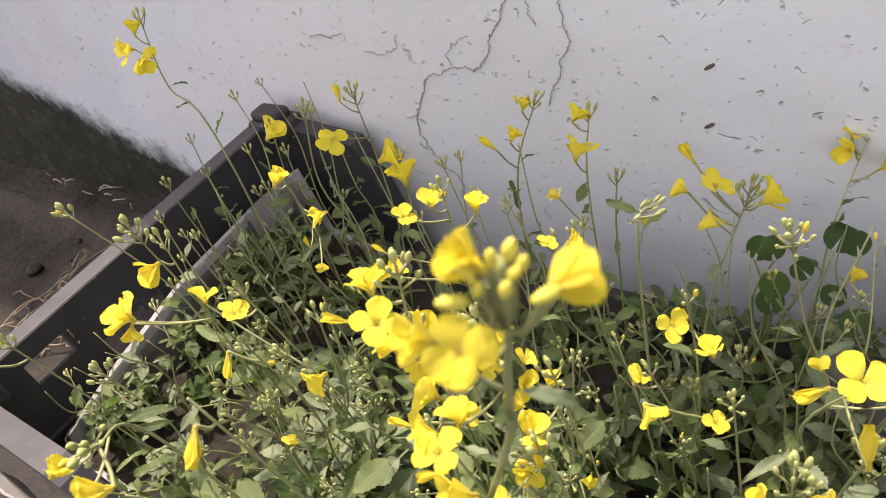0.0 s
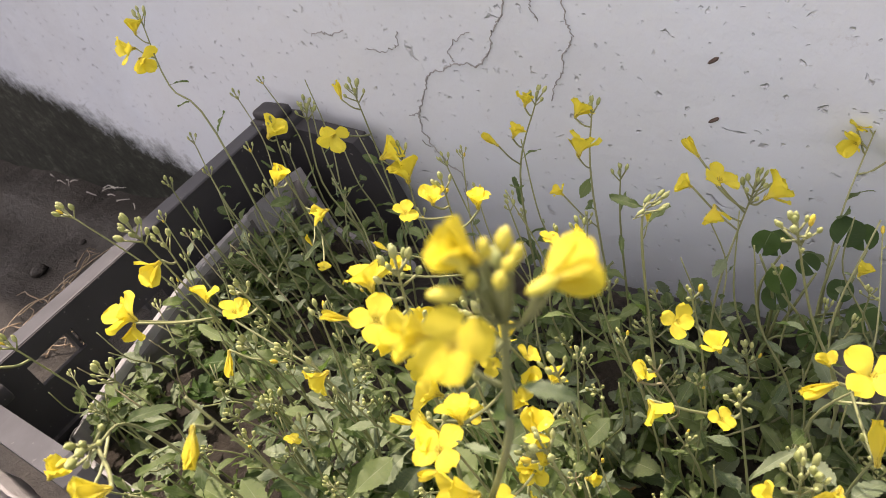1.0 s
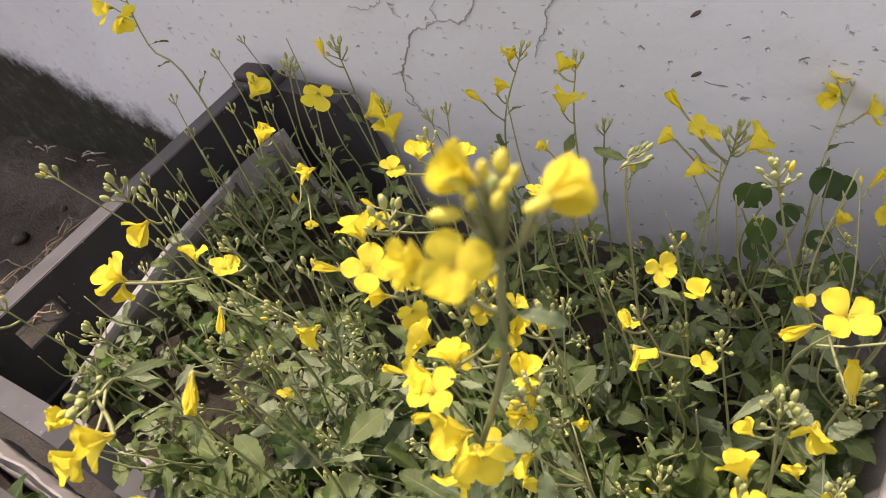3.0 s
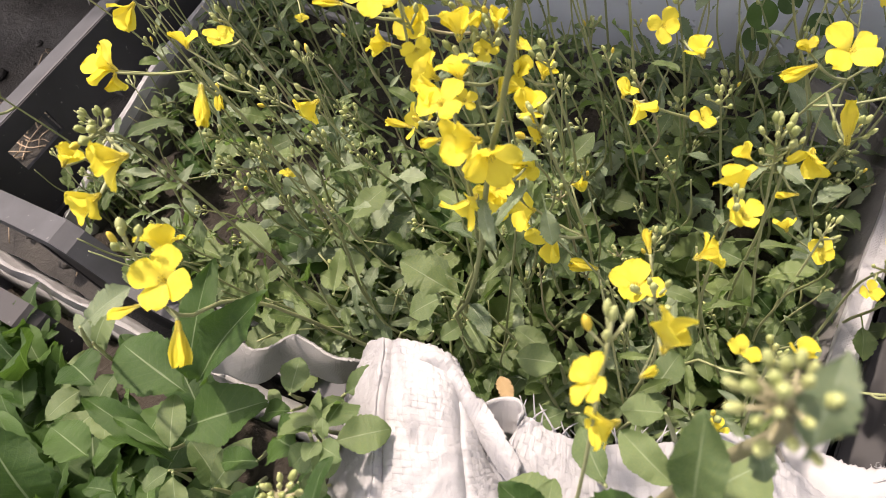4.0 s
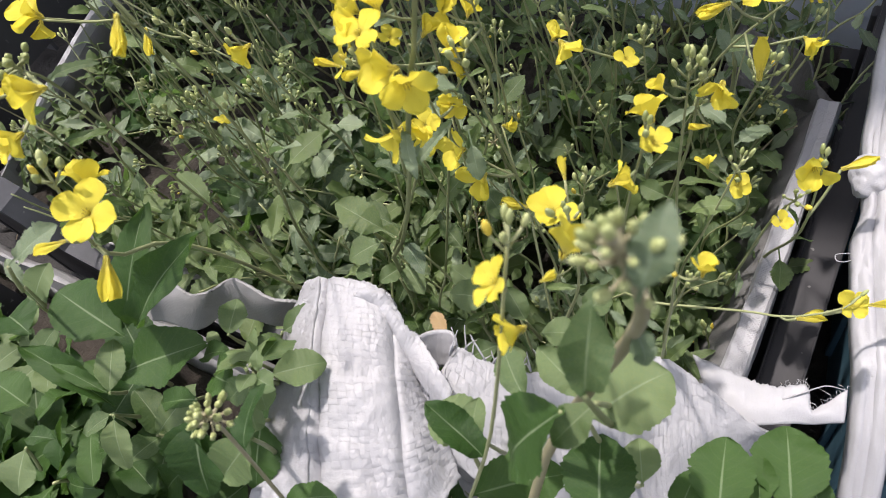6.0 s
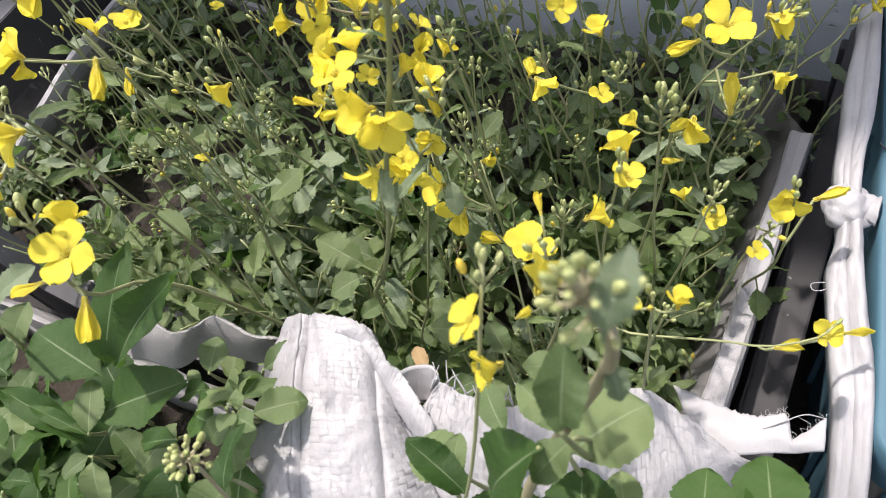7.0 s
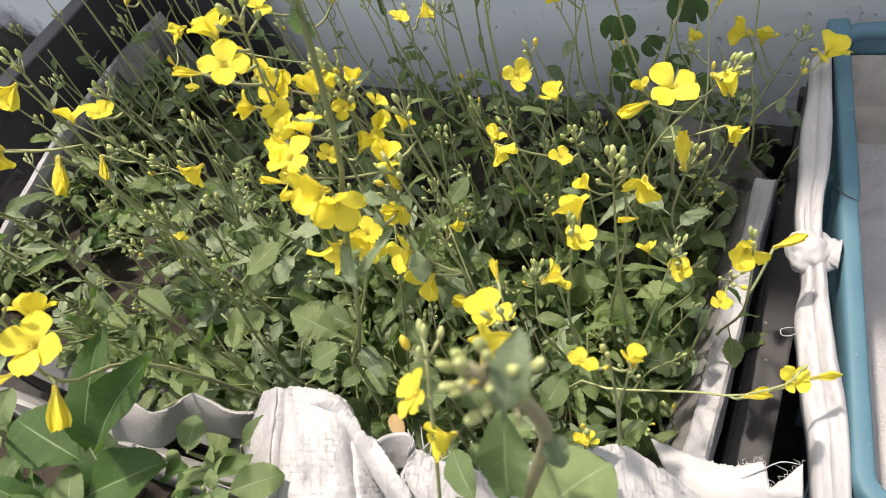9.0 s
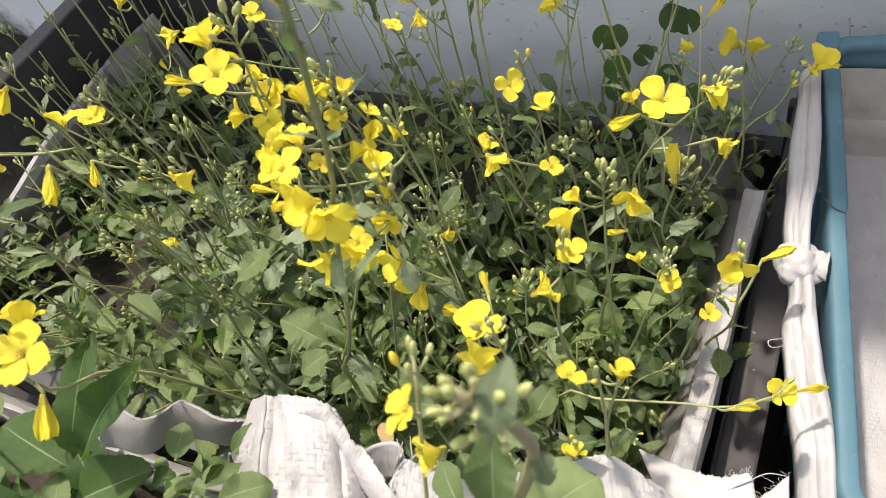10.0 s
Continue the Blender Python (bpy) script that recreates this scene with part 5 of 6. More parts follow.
mustard((0.102, 0.179), (0.090, 0.175, 0.242), (), buds=6, leaves=7, leaf=0.026, bud_size=0.0042)
mustard((0.122, 0.248), (0.110, 0.244, 0.215), (), buds=7, leaves=7, leaf=0.026, bud_size=0.0042)
mustard((0.450, 0.150), (0.455, 0.090, 0.355), ((0.456, 0.077, 0.349, 0.0112, "half", (-0.05, 0.69, 0.72)), (0.459, 0.091, 0.341, 0.0087, "half", (0.14, 0.61, 0.78)), (0.461, 0.096, 0.329, 0.0078, "open", (0.48, 0.44, 0.76)), (0.467, 0.097, 0.316, 0.0080, "half", (-0.05, 0.63, 0.77)),), buds=6)
mustard((0.397, 0.153), (0.442, 0.098, 0.345), ((0.425, 0.092, 0.337, 0.0128, "open", (0.51, -0.46, 0.73)), (0.454, 0.088, 0.342, 0.0076, "half", (-0.21, 0.52, 0.83)),), buds=6, leaves=3, leaf=0.02)
mustard((0.412, 0.133), (0.457, 0.078, 0.343), ((0.475, 0.052, 0.362, 0.0090, "half", (-0.33, 0.33, 0.88)), (0.433, 0.072, 0.313, 0.0095, "half", (-0.72, -0.36, 0.60)), (0.457, 0.086, 0.337, 0.0076, "open", (0.45, -0.47, 0.76)),), buds=6, leaves=3, leaf=0.02)
mustard((0.425, 0.146), (0.470, 0.091, 0.330), ((0.474, 0.074, 0.325, 0.0110, "half", (0.21, 0.31, 0.93)), (0.462, 0.091, 0.324, 0.0083, "half", (0.65, -0.39, 0.65)),), buds=6, leaves=3, leaf=0.02)
mustard((0.421, 0.133), (0.466, 0.078, 0.304), ((0.467, 0.059, 0.305, 0.0107, "open", (0.42, -0.32, 0.85)), (0.462, 0.081, 0.290, 0.0084, "half", (0.38, -0.77, 0.51)),), buds=6, leaves=3, leaf=0.02)
mustard((0.290, 0.120), (0.330, 0.082, 0.332), ((0.274, 0.095, 0.293, 0.0125, "half", (-0.13, 0.50, 0.86)), (0.334, 0.078, 0.323, 0.0131, "open", (0.30, 0.28, 0.91)),), buds=5)
mustard((0.300, 0.100), (0.335, 0.068, 0.310), ((0.326, 0.071, 0.307, 0.0117, "shut", (0.30, -0.67, -0.68)),), buds=5)
mustard((0.360, 0.050), (0.425, 0.020, 0.390), ((0.430, 0.016, 0.387, 0.0098, "shut", (0.16, -0.76, -0.63)),), buds=0, leaves=4)
mustard((0.330, 0.050), (0.395, 0.000, 0.378), ((0.380, -0.009, 0.368, 0.0078, "half", (0.35, 0.71, 0.61)), (0.412, -0.003, 0.377, 0.0117, "half", (-0.35, -0.81, 0.47)), (0.378, -0.007, 0.352, 0.0119, "half", (-0.22, -0.95, 0.20)),), buds=8, via=((0.332, 0.028, 0.303),), leaves=4, bud_size=0.0054)
mustard((0.220, 0.120), (0.272, 0.087, 0.352), (), buds=9, bud_size=0.0052, leaves=3)
mustard((0.200, 0.140), (0.209, 0.088, 0.346), (), buds=5, bud_size=0.005, leaves=3)
mustard((0.230, 0.100), (0.256, 0.092, 0.324), ((0.261, 0.094, 0.320, 0.0148, "half", (-0.26, -0.93, -0.24)), (0.246, 0.072, 0.295, 0.0180, "half", (-0.50, -0.32, 0.80)), (0.247, 0.070, 0.296, 0.0109, "half", (0.15, -0.84, -0.52)),), buds=7, leaves=5)
mustard((0.200, 0.070), (0.256, 0.042, 0.298), (), buds=8, bud_size=0.0052)
mustard((0.200, 0.045), (0.234, 0.016, 0.324), ((0.236, 0.016, 0.322, 0.0130, "half"),), buds=5)
mustard((0.330, 0.120), (0.361, 0.082, 0.300), ((0.363, 0.086, 0.291, 0.0129, "half", (-0.37, -0.93, 0.01)),), buds=3)
mustard((0.330, 0.080), (0.347, 0.063, 0.270), ((0.346, 0.062, 0.262, 0.0071, "open", (0.25, 0.37, 0.90)),), buds=4)
mustard((0.388, 0.046), (0.418, -0.020, 0.368), ((0.424, -0.023, 0.353, 0.0156, "open", (0.37, -0.10, 0.92)), (0.415, -0.017, 0.351, 0.0109, "half", (-0.27, 0.69, 0.67)), (0.412, -0.030, 0.345, 0.0088, "shut", (-0.63, -0.76, 0.16)), (0.420, -0.028, 0.338, 0.0124, "shut", (0.44, -0.76, -0.49)),), buds=5, via=((0.404, -0.024, 0.323), (0.385, 0.004, 0.267),), leaves=0, stem=0.001)
mustard((0.460, 0.200), (0.483, 0.160, 0.295), ((0.482, 0.158, 0.287, 0.0123, "open", (0.56, -0.54, 0.64)), (0.498, 0.158, 0.274, 0.0102, "half", (-0.38, 0.27, 0.88)),), buds=4)
mustard((0.450, 0.190), (0.472, 0.153, 0.262), ((0.466, 0.150, 0.252, 0.0098, "half", (0.49, 0.46, 0.74)),), buds=4)
mustard((0.490, 0.180), (0.508, 0.136, 0.274), ((0.485, 0.123, 0.284, 0.0119, "half", (0.74, -0.51, -0.44)), (0.505, 0.135, 0.265, 0.0098, "open", (0.42, 0.02, 0.91)),), buds=7)
mustard((0.530, 0.200), (0.556, 0.162, 0.283), ((0.548, 0.145, 0.298, 0.0173, "open", (0.42, -0.19, 0.89)), (0.540, 0.145, 0.292, 0.0119, "shut", (-0.68, -0.72, 0.14)), (0.536, 0.152, 0.290, 0.0067, "half", (-0.46, 0.01, 0.89)), (0.555, 0.133, 0.270, 0.0151, "shut", (-0.12, 0.61, 0.78)), (0.561, 0.183, 0.243, 0.0109, "half", (0.84, -0.41, -0.36)), (0.557, 0.169, 0.285, 0.0132, "half", (0.95, -0.20, -0.24)),), buds=10, via=((0.524, 0.181, 0.209),), leaves=4, leaf=0.022)
mustard((0.540, 0.170), (0.556, 0.145, 0.268), (), buds=12, bud_size=0.0046)
mustard((0.520, 0.130), (0.545, 0.098, 0.312), ((0.549, 0.095, 0.289, 0.0071, "shut", (-0.81, -0.48, 0.33)), (0.549, 0.106, 0.298, 0.0115, "half", (0.10, -0.99, -0.11)),), buds=3)
mustard((0.520, 0.120), (0.539, 0.100, 0.310), ((0.536, 0.090, 0.307, 0.0065, "half", (-0.78, -0.04, 0.62)),), buds=9, bud_size=0.005)
mustard((0.510, 0.090), (0.540, 0.066, 0.322), ((0.533, 0.052, 0.309, 0.0105, "half", (0.70, 0.71, 0.07)), (0.541, 0.065, 0.314, 0.0097, "open", (0.26, 0.04, 0.97)), (0.539, 0.072, 0.315, 0.0096, "half", (-0.52, 0.58, 0.63)),), buds=3)
mustard((0.500, 0.080), (0.495, 0.109, 0.221), (), buds=8)
mustard((0.500, 0.060), (0.530, 0.033, 0.322), ((0.525, 0.043, 0.321, 0.0064, "shut", (-0.31, 0.74, 0.59)), (0.523, 0.035, 0.313, 0.0136, "open", (0.26, 0.25, 0.93)), (0.485, 0.077, 0.237, 0.0118, "shut", (-0.85, -0.33, 0.41)), (0.546, 0.002, 0.360, 0.0096, "half", (0.07, 0.89, 0.46)), (0.544, -0.004, 0.360, 0.0035, "shut", (0.68, 0.71, 0.20)),), buds=6)
mustard((0.540, 0.140), (0.555, 0.121, 0.230), ((0.542, 0.125, 0.222, 0.0083, "half", (-0.34, 0.65, 0.68)), (0.554, 0.120, 0.222, 0.0112, "open", (0.42, -0.35, 0.84)),), buds=3)
mustard((0.550, 0.130), (0.576, 0.102, 0.244), ((0.575, 0.100, 0.235, 0.0082, "open", (0.32, 0.07, 0.94)),), buds=6, leaf=0.02)
mustard((0.560, 0.140), (0.583, 0.121, 0.252), ((0.580, 0.123, 0.243, 0.0114, "half", (0.23, -0.95, 0.20)), (0.589, 0.133, 0.230, 0.0132, "shut", (0.80, 0.60, -0.03)),), buds=3)
mustard((0.509, 0.074), (0.606, 0.078, 0.239), ((0.604, 0.077, 0.233, 0.0107, "open", (0.42, -0.35, 0.84)), (0.590, 0.067, 0.231, 0.0097, "shut", (0.87, 0.48, -0.12)), (0.610, 0.085, 0.221, 0.0100, "shut", (0.87, 0.48, -0.12)),), buds=1, via=((0.602, 0.073, 0.236), (0.588, 0.068, 0.229), (0.574, 0.069, 0.221), (0.557, 0.069, 0.212), (0.540, 0.069, 0.203), (0.519, 0.070, 0.192),), leaves=0, leaf=0.016, stem=0.0007)
mustard((0.530, 0.055), (0.560, 0.030, 0.318), ((0.566, 0.030, 0.314, 0.0070, "half", (0.00, 0.74, 0.67)), (0.553, 0.027, 0.315, 0.0083, "open", (0.39, 0.32, 0.87)),), buds=3)
mustard((0.540, 0.050), (0.547, 0.030, 0.256), ((0.547, 0.027, 0.250, 0.0068, "half", (-0.01, 0.56, 0.83)),), buds=2)
mustard((0.530, 0.205), (0.584, 0.267, 0.202), ((0.591, 0.268, 0.205, 0.0185, "half", (0.45, 0.10, 0.75)),), buds=3, via=((0.578, 0.263, 0.186), (0.559, 0.257, 0.160),), leaves=3, leaf=0.024, bud_size=0.005)
mustard((0.565, 0.250), (0.577, 0.354, 0.152), ((0.547, 0.337, 0.159, 0.0161, "half", (-0.79, -0.18, 0.58)), (0.554, 0.336, 0.153, 0.0147, "half", (-0.01, 0.56, 0.83)),), buds=6, via=((0.558, 0.289, 0.138),), leaves=2)
mustard((0.570, 0.220), (0.589, 0.328, 0.156), ((0.585, 0.329, 0.154, 0.0208, "half", (0.94, -0.32, 0.07)),), buds=5, leaves=2)
mustard((0.550, 0.200), (0.528, 0.310, 0.205), ((0.522, 0.287, 0.194, 0.0102, "half", (0.25, 0.71, 0.66)), (0.532, 0.310, 0.203, 0.0130, "shut"),), buds=1, leaves=2)
mustard((0.500, -0.050, 0.120), (0.536, -0.008, 0.375), ((0.540, -0.010, 0.367, 0.0100, "open", (-0.56, -0.15, 0.82)), (0.541, -0.009, 0.347, 0.0084, "half", (-0.56, -0.83, 0.05)),), buds=5, leaves=5, skin=BROAD, leaf=0.04, bud_size=0.0042)
mustard((0.520, -0.085, 0.120), (0.570, -0.024, 0.424), (), buds=20, via=((0.570, -0.020, 0.410), (0.569, -0.015, 0.388), (0.563, -0.010, 0.358), (0.550, -0.010, 0.312), (0.537, -0.025, 0.262),), leaves=0, bud_size=0.0033, stem=0.0019, tight=0.8, stalk=STEM_DARK)
mustard((0.440, 0.138), (0.450, 0.111, 0.226), (), buds=8)
mustard((0.298, 0.125), (0.313, 0.095, 0.273), (), buds=8)
mustard((0.460, 0.226), (0.485, 0.223, 0.197), (), buds=9)
mustard((0.430, 0.182), (0.431, 0.140, 0.226), (), buds=8)
mustard((0.318, 0.108), (0.328, 0.096, 0.245), (), buds=7)
mustard((0.506, 0.054), (0.546, 0.030, 0.199), (), buds=6)
mustard((0.279, 0.082), (0.312, 0.058, 0.253), (), buds=6)
mustard((0.278, 0.085), (0.304, 0.077, 0.250), (), buds=7)
mustard((0.390, 0.269), (0.415, 0.226, 0.218), (), buds=5)
mustard((0.502, 0.213), (0.523, 0.176, 0.198), (), buds=7)
mustard((0.450, -0.085, 0.120), (0.481, -0.054, 0.345), (), buds=22, via=((0.470, -0.055, 0.310),), leaves=2, skin=BROAD, leaf=0.02, bud_size=0.0042, tight=0.55)
mustard((0.290, 0.124), (0.317, 0.121, 0.277), (), buds=7)
mustard((0.263, 0.094), (0.293, 0.064, 0.252), (), buds=6)
mustard((0.288, 0.086), (0.300, 0.084, 0.245), (), buds=7)
mustard((0.365, 0.219), (0.400, 0.195, 0.201), (), buds=6)
mustard((0.298, 0.165), (0.327, 0.121, 0.236), (), buds=7)
mustard((0.315, 0.110), (0.344, 0.064, 0.220), (), buds=6)
mustard((0.370, 0.122), (0.386, 0.082, 0.215), (), buds=6)
mustard((0.258, 0.123), (0.276, 0.076, 0.253), (), buds=7)
mustard((0.304, 0.110), (0.339, 0.105, 0.230), (), buds=6)
mustard((0.472, 0.177), (0.477, 0.166, 0.192), (), buds=7)
mustard((0.511, 0.218), (0.550, 0.196, 0.166), (), buds=8)
mustard((0.524, 0.232), (0.549, 0.217, 0.162), (), buds=8)
mustard((0.411, 0.187), (0.431, 0.168, 0.206), (), buds=6)
mustard((0.241, 0.150), (0.255, 0.121, 0.243), (), buds=7)
mustard((0.295, 0.164), (0.318, 0.119, 0.221), (), buds=6)
mustard((0.516, 0.260), (0.543, 0.214, 0.142), (), buds=8)
mustard((0.392, 0.214), (0.426, 0.164, 0.176), (), buds=6)

# ---- undergrowth of the black crate ----
random.seed(21)
for k in range(165):
    x, y = rnd(0.055, 0.532), rnd(0.04, 0.31)
    x = x if y < 0.13 else 0.055 + (x - 0.055) * 1.055
    if x < 0.30 and k % 5 < 2:
        continue
    h = rnd(0.035, 0.11) * (0.7 if y > 0.22 else 1.0)
    mustard((x, y), (x + rnd(-0.03, 0.03), y + rnd(-0.035, 0.02), SOIL_TOP + h), (), buds=random.choice((0, 0, 0, 6)), bud_size=0.0038, leaves=random.randint(5, 9),
            leaf=rnd(0.015, 0.031), stem=0.0009, label="leafy mustard shoot not yet in bloom", name="mustard_shoot")
for k in range(34):
    x = rnd(0.2, 0.52)
    mustard((x, rnd(0.038, 0.06)), (x + rnd(-0.03, 0.03), rnd(0.0, 0.04) if x < 0.35 else rnd(0.045, 0.06), SOIL_TOP + rnd(0.08, 0.125)), (), buds=0, leaves=random.randint(5, 8),
            leaf=rnd(0.026, 0.042), stem=0.0011, label="leafy mustard shoot leaning over the crate edge", name="mustard_shoot")
for k in range(60):
    x, y = rnd(0.06, 0.54), rnd(0.04, 0.31)
    if x < 0.30 and k % 5 < 2:
        continue
    h = rnd(0.05, 0.115) * (0.7 if y > 0.22 else 1.0)
    mustard((x, y), (x + rnd(-0.03, 0.03), y + rnd(-0.035, 0.02), SOIL_TOP + h), (), buds=random.choice((0, 0, 0, 5)), bud_size=0.0034, leaves=random.randint(6, 9),
            leaf=rnd(0.015, 0.026), stem=0.0009, skin=random.choice((LEAVES, LEAVES, GREYS)), label="thin mustard seedling with small toothed leaves", name="mustard_seedling")
for k in range(90):
    x, y = rnd(0.08, 0.56), rnd(0.05, 0.30)
    if x < 0.30 and k % 3 == 0:
        continue
    mustard((x, y), (x + rnd(-0.02, 0.02), y + rnd(-0.025, 0.02), SOIL_TOP + rnd(0.10, 0.19)), (), buds=random.choice((0, 4, 6)), bud_size=rnd(0.003, 0.0042), leaves=random.randint(4, 7),
            leaf=rnd(0.010, 0.020), stem=0.0008, skin=random.choice((LEAVES, LEAVES, GREYS)), label="slender mustard stem with small narrow leaves", name="slender_mustard")
for k in range(34):
    y = rnd(0.05, 0.31)
    mustard((rnd(0.052, 0.07), y), (rnd(0.052, 0.085), y + rnd(-0.02, 0.02), SOIL_TOP + rnd(0.04, 0.075)), (), buds=0, leaves=random.randint(5, 8),
            leaf=rnd(0.016, 0.026), stem=0.0009, skin=random.choice((LEAVES, GREYS)), label="small mustard shoot close to the sack hem", name="mustard_shoot")
for k in range(70):
    p = (rnd(0.055, 0.55), rnd(0.04, 0.315), SOIL_TOP)
    if p[0] < 0.33 and k % 2:
        continue
    rosette(p, random.randint(5, 7), rnd(0.02, 0.04) * (0.65 if p[1] > 0.2 else 1.0), random.choice((LEAVES, LEAVES, GREYS, LEAVES if p[1] > 0.2 else BROAD)), "small leafy mustard seedling on the soil", group="mustard seedlings")
for k in range(18):
    p = (rnd(0.3, 0.52), rnd(0.04, 0.16), SOIL_TOP)
    rosette(p, random.randint(4, 6), rnd(0.038, 0.055), random.choice((LEAVES, GREYS, BROAD)), "large toothed mustard leaves near the crate edge", group="mustard seedlings", lift=(30, 75))

# ---- plants of the front crate ----
random.seed(31)
for k in range(40):
    p = (rnd(0.05, 0.375), rnd(-0.2, -0.045), 0.112) if k < 24 else (rnd(0.12, 0.27), rnd(-0.13, -0.05), 0.125)
    rosette(p, random.randint(5, 7), rnd(0.035, 0.055), BROAD, "broad-leaved green plant in the front crate", group="broad-leaved greens", name="leafy_green", lift=(15, 75))
for k in range(24):
    rosette((rnd(0.06, 0.55), rnd(-0.35, -0.2), 0.114), random.randint(5, 7), rnd(0.035, 0.05), BROAD, "broad-leaved green plant in the front crate", group="broad-leaved greens", name="leafy_green", lift=(15, 70))
# large leaves, each from its stalk to its tip
leafy("leafy_green", (0.505, 0.052, 0.096), ((0.477, 0.044, 0.217, 0.461, 0.046, 0.226, 1.10), (0.511, 0.035, 0.213, 0.523, 0.045, 0.217, 1.00), (0.498, 0.025, 0.223, 0.510, 0.013, 0.221, 1.00), (0.515, 0.032, 0.216, 0.528, 0.019, 0.214, 1.10), (0.517, 0.048, 0.210, 0.522, 0.066, 0.214, 1.20), (0.493, 0.025, 0.219, 0.483, 0.011, 0.225, 1.00), (0.498, 0.038, 0.216, 0.487, 0.046, 0.225, 1.10),), WIDE, "fresh green leafy shoot behind the white sack flap", "broad-leaved greens")
leafy("leafy_green", (0.400, 0.045, 0.096), ((0.414, 0.071, 0.189, 0.381, 0.071, 0.207, 1.10), (0.407, 0.059, 0.188, 0.391, 0.050, 0.193, 1.30), (0.349, 0.060, 0.207, 0.357, 0.088, 0.226, 1.00), (0.360, 0.046, 0.196, 0.344, 0.044, 0.204, 1.30), (0.391, 0.086, 0.195, 0.374, 0.086, 0.204, 1.30), (0.357, 0.020, 0.200, 0.342, 0.026, 0.210, 1.30), (0.393, 0.037, 0.187, 0.402, 0.050, 0.187, 1.20), (0.372, 0.026, 0.194, 0.365, 0.035, 0.201, 1.00),), LEAVES, "large toothed mustard leaves near the crate edge", "broad-leaved greens")
leafy("leafy_green", (0.500, 0.045, 0.096), ((0.447, 0.071, 0.184, 0.430, 0.080, 0.196, 1.30), (0.465, 0.087, 0.193, 0.454, 0.093, 0.212, 1.30), (0.463, 0.071, 0.187, 0.473, 0.087, 0.188, 1.20), (0.460, 0.057, 0.183, 0.451, 0.047, 0.196, 1.20), (0.508, 0.063, 0.172, 0.492, 0.074, 0.185, 1.20), (0.516, 0.077, 0.173, 0.523, 0.093, 0.176, 1.20), (0.556, 0.103, 0.138, 0.568, 0.125, 0.141, 1.20), (0.544, 0.155, 0.153, 0.565, 0.175, 0.149, 0.90), (0.507, 0.048, 0.179, 0.492, 0.049, 0.187, 1.30),), LEAVES, "broad mustard leaves along the crate edge", "broad-leaved greens")
leafy("leafy_green", (0.335, -0.060, 0.150), ((0.369, -0.039, 0.262, 0.336, -0.036, 0.280, 1.55), (0.371, -0.034, 0.262, 0.401, -0.011, 0.305, 0.18), (0.366, -0.035, 0.260, 0.378, -0.016, 0.300, 0.45), (0.368, -0.050, 0.250, 0.400, -0.029, 0.262, 1.50), (0.365, -0.063, 0.240, 0.323, -0.057, 0.270, 0.12), (0.365, -0.060, 0.245, 0.342, -0.059, 0.262, 0.10), (0.316, -0.080, 0.230, 0.292, -0.077, 0.240, 1.50), (0.319, -0.054, 0.255, 0.288, -0.048, 0.260, 1.50), (0.343, -0.076, 0.220, 0.359, -0.095, 0.220, 1.10), (0.335, -0.086, 0.225, 0.318, -0.090, 0.230, 1.00),), BROAD, "dark green broad leaves over the front crate", "broad-leaved greens", stalks=False)
leafy("leafy_green", (0.360, -0.065, 0.150), ((0.374, -0.060, 0.256, 0.366, -0.042, 0.265, 1.00), (0.338, -0.092, 0.240, 0.344, -0.110, 0.240, 1.70), (0.366, -0.066, 0.240, 0.358, -0.078, 0.240, 1.20), (0.375, -0.065, 0.250, 0.385, -0.085, 0.240, 0.90),), WIDE, "pale broad leaves in the front crate, one torn", "broad-leaved greens")
leafy("leafy_green", (0.370, -0.050, 0.150), ((0.383, -0.042, 0.332, 0.400, -0.028, 0.345, 1.20), (0.355, -0.042, 0.300, 0.351, -0.038, 0.310, 1.20),), GREYS, "greyish leaves under the near flower", "broad-leaved greens")
leafy("leafy_green", (0.447, -0.048, 0.160), ((0.445, -0.031, 0.276, 0.459, -0.018, 0.273, 1.35), (0.445, -0.034, 0.283, 0.453, -0.041, 0.278, 1.60), (0.444, -0.035, 0.283, 0.437, -0.045, 0.278, 1.50), (0.442, -0.032, 0.283, 0.423, -0.017, 0.273, 1.50), (0.443, -0.030, 0.281, 0.435, -0.012, 0.271, 1.60), (0.440, -0.033, 0.281, 0.416, -0.024, 0.271, 1.50), (0.442, -0.041, 0.273, 0.445, -0.049, 0.265, 1.70), (0.450, -0.033, 0.289, 0.449, -0.030, 0.295, 1.50), (0.450, -0.035, 0.290, 0.459, -0.036, 0.295, 1.60), (0.449, -0.034, 0.290, 0.451, -0.039, 0.296, 1.50),), WIDE, "pale green leafy rosette beside the white sack", "broad-leaved greens")
leafy("leafy_green", (0.440, -0.060, 0.150), ((0.467, -0.051, 0.300, 0.457, -0.069, 0.290, 1.35), (0.428, -0.013, 0.258, 0.439, -0.000, 0.262, 1.20), (0.408, -0.022, 0.258, 0.405, -0.008, 0.262, 1.50), (0.402, -0.026, 0.250, 0.396, -0.023, 0.255, 1.40),), WIDE, "pale green leaves beside the white sack", "broad-leaved greens")
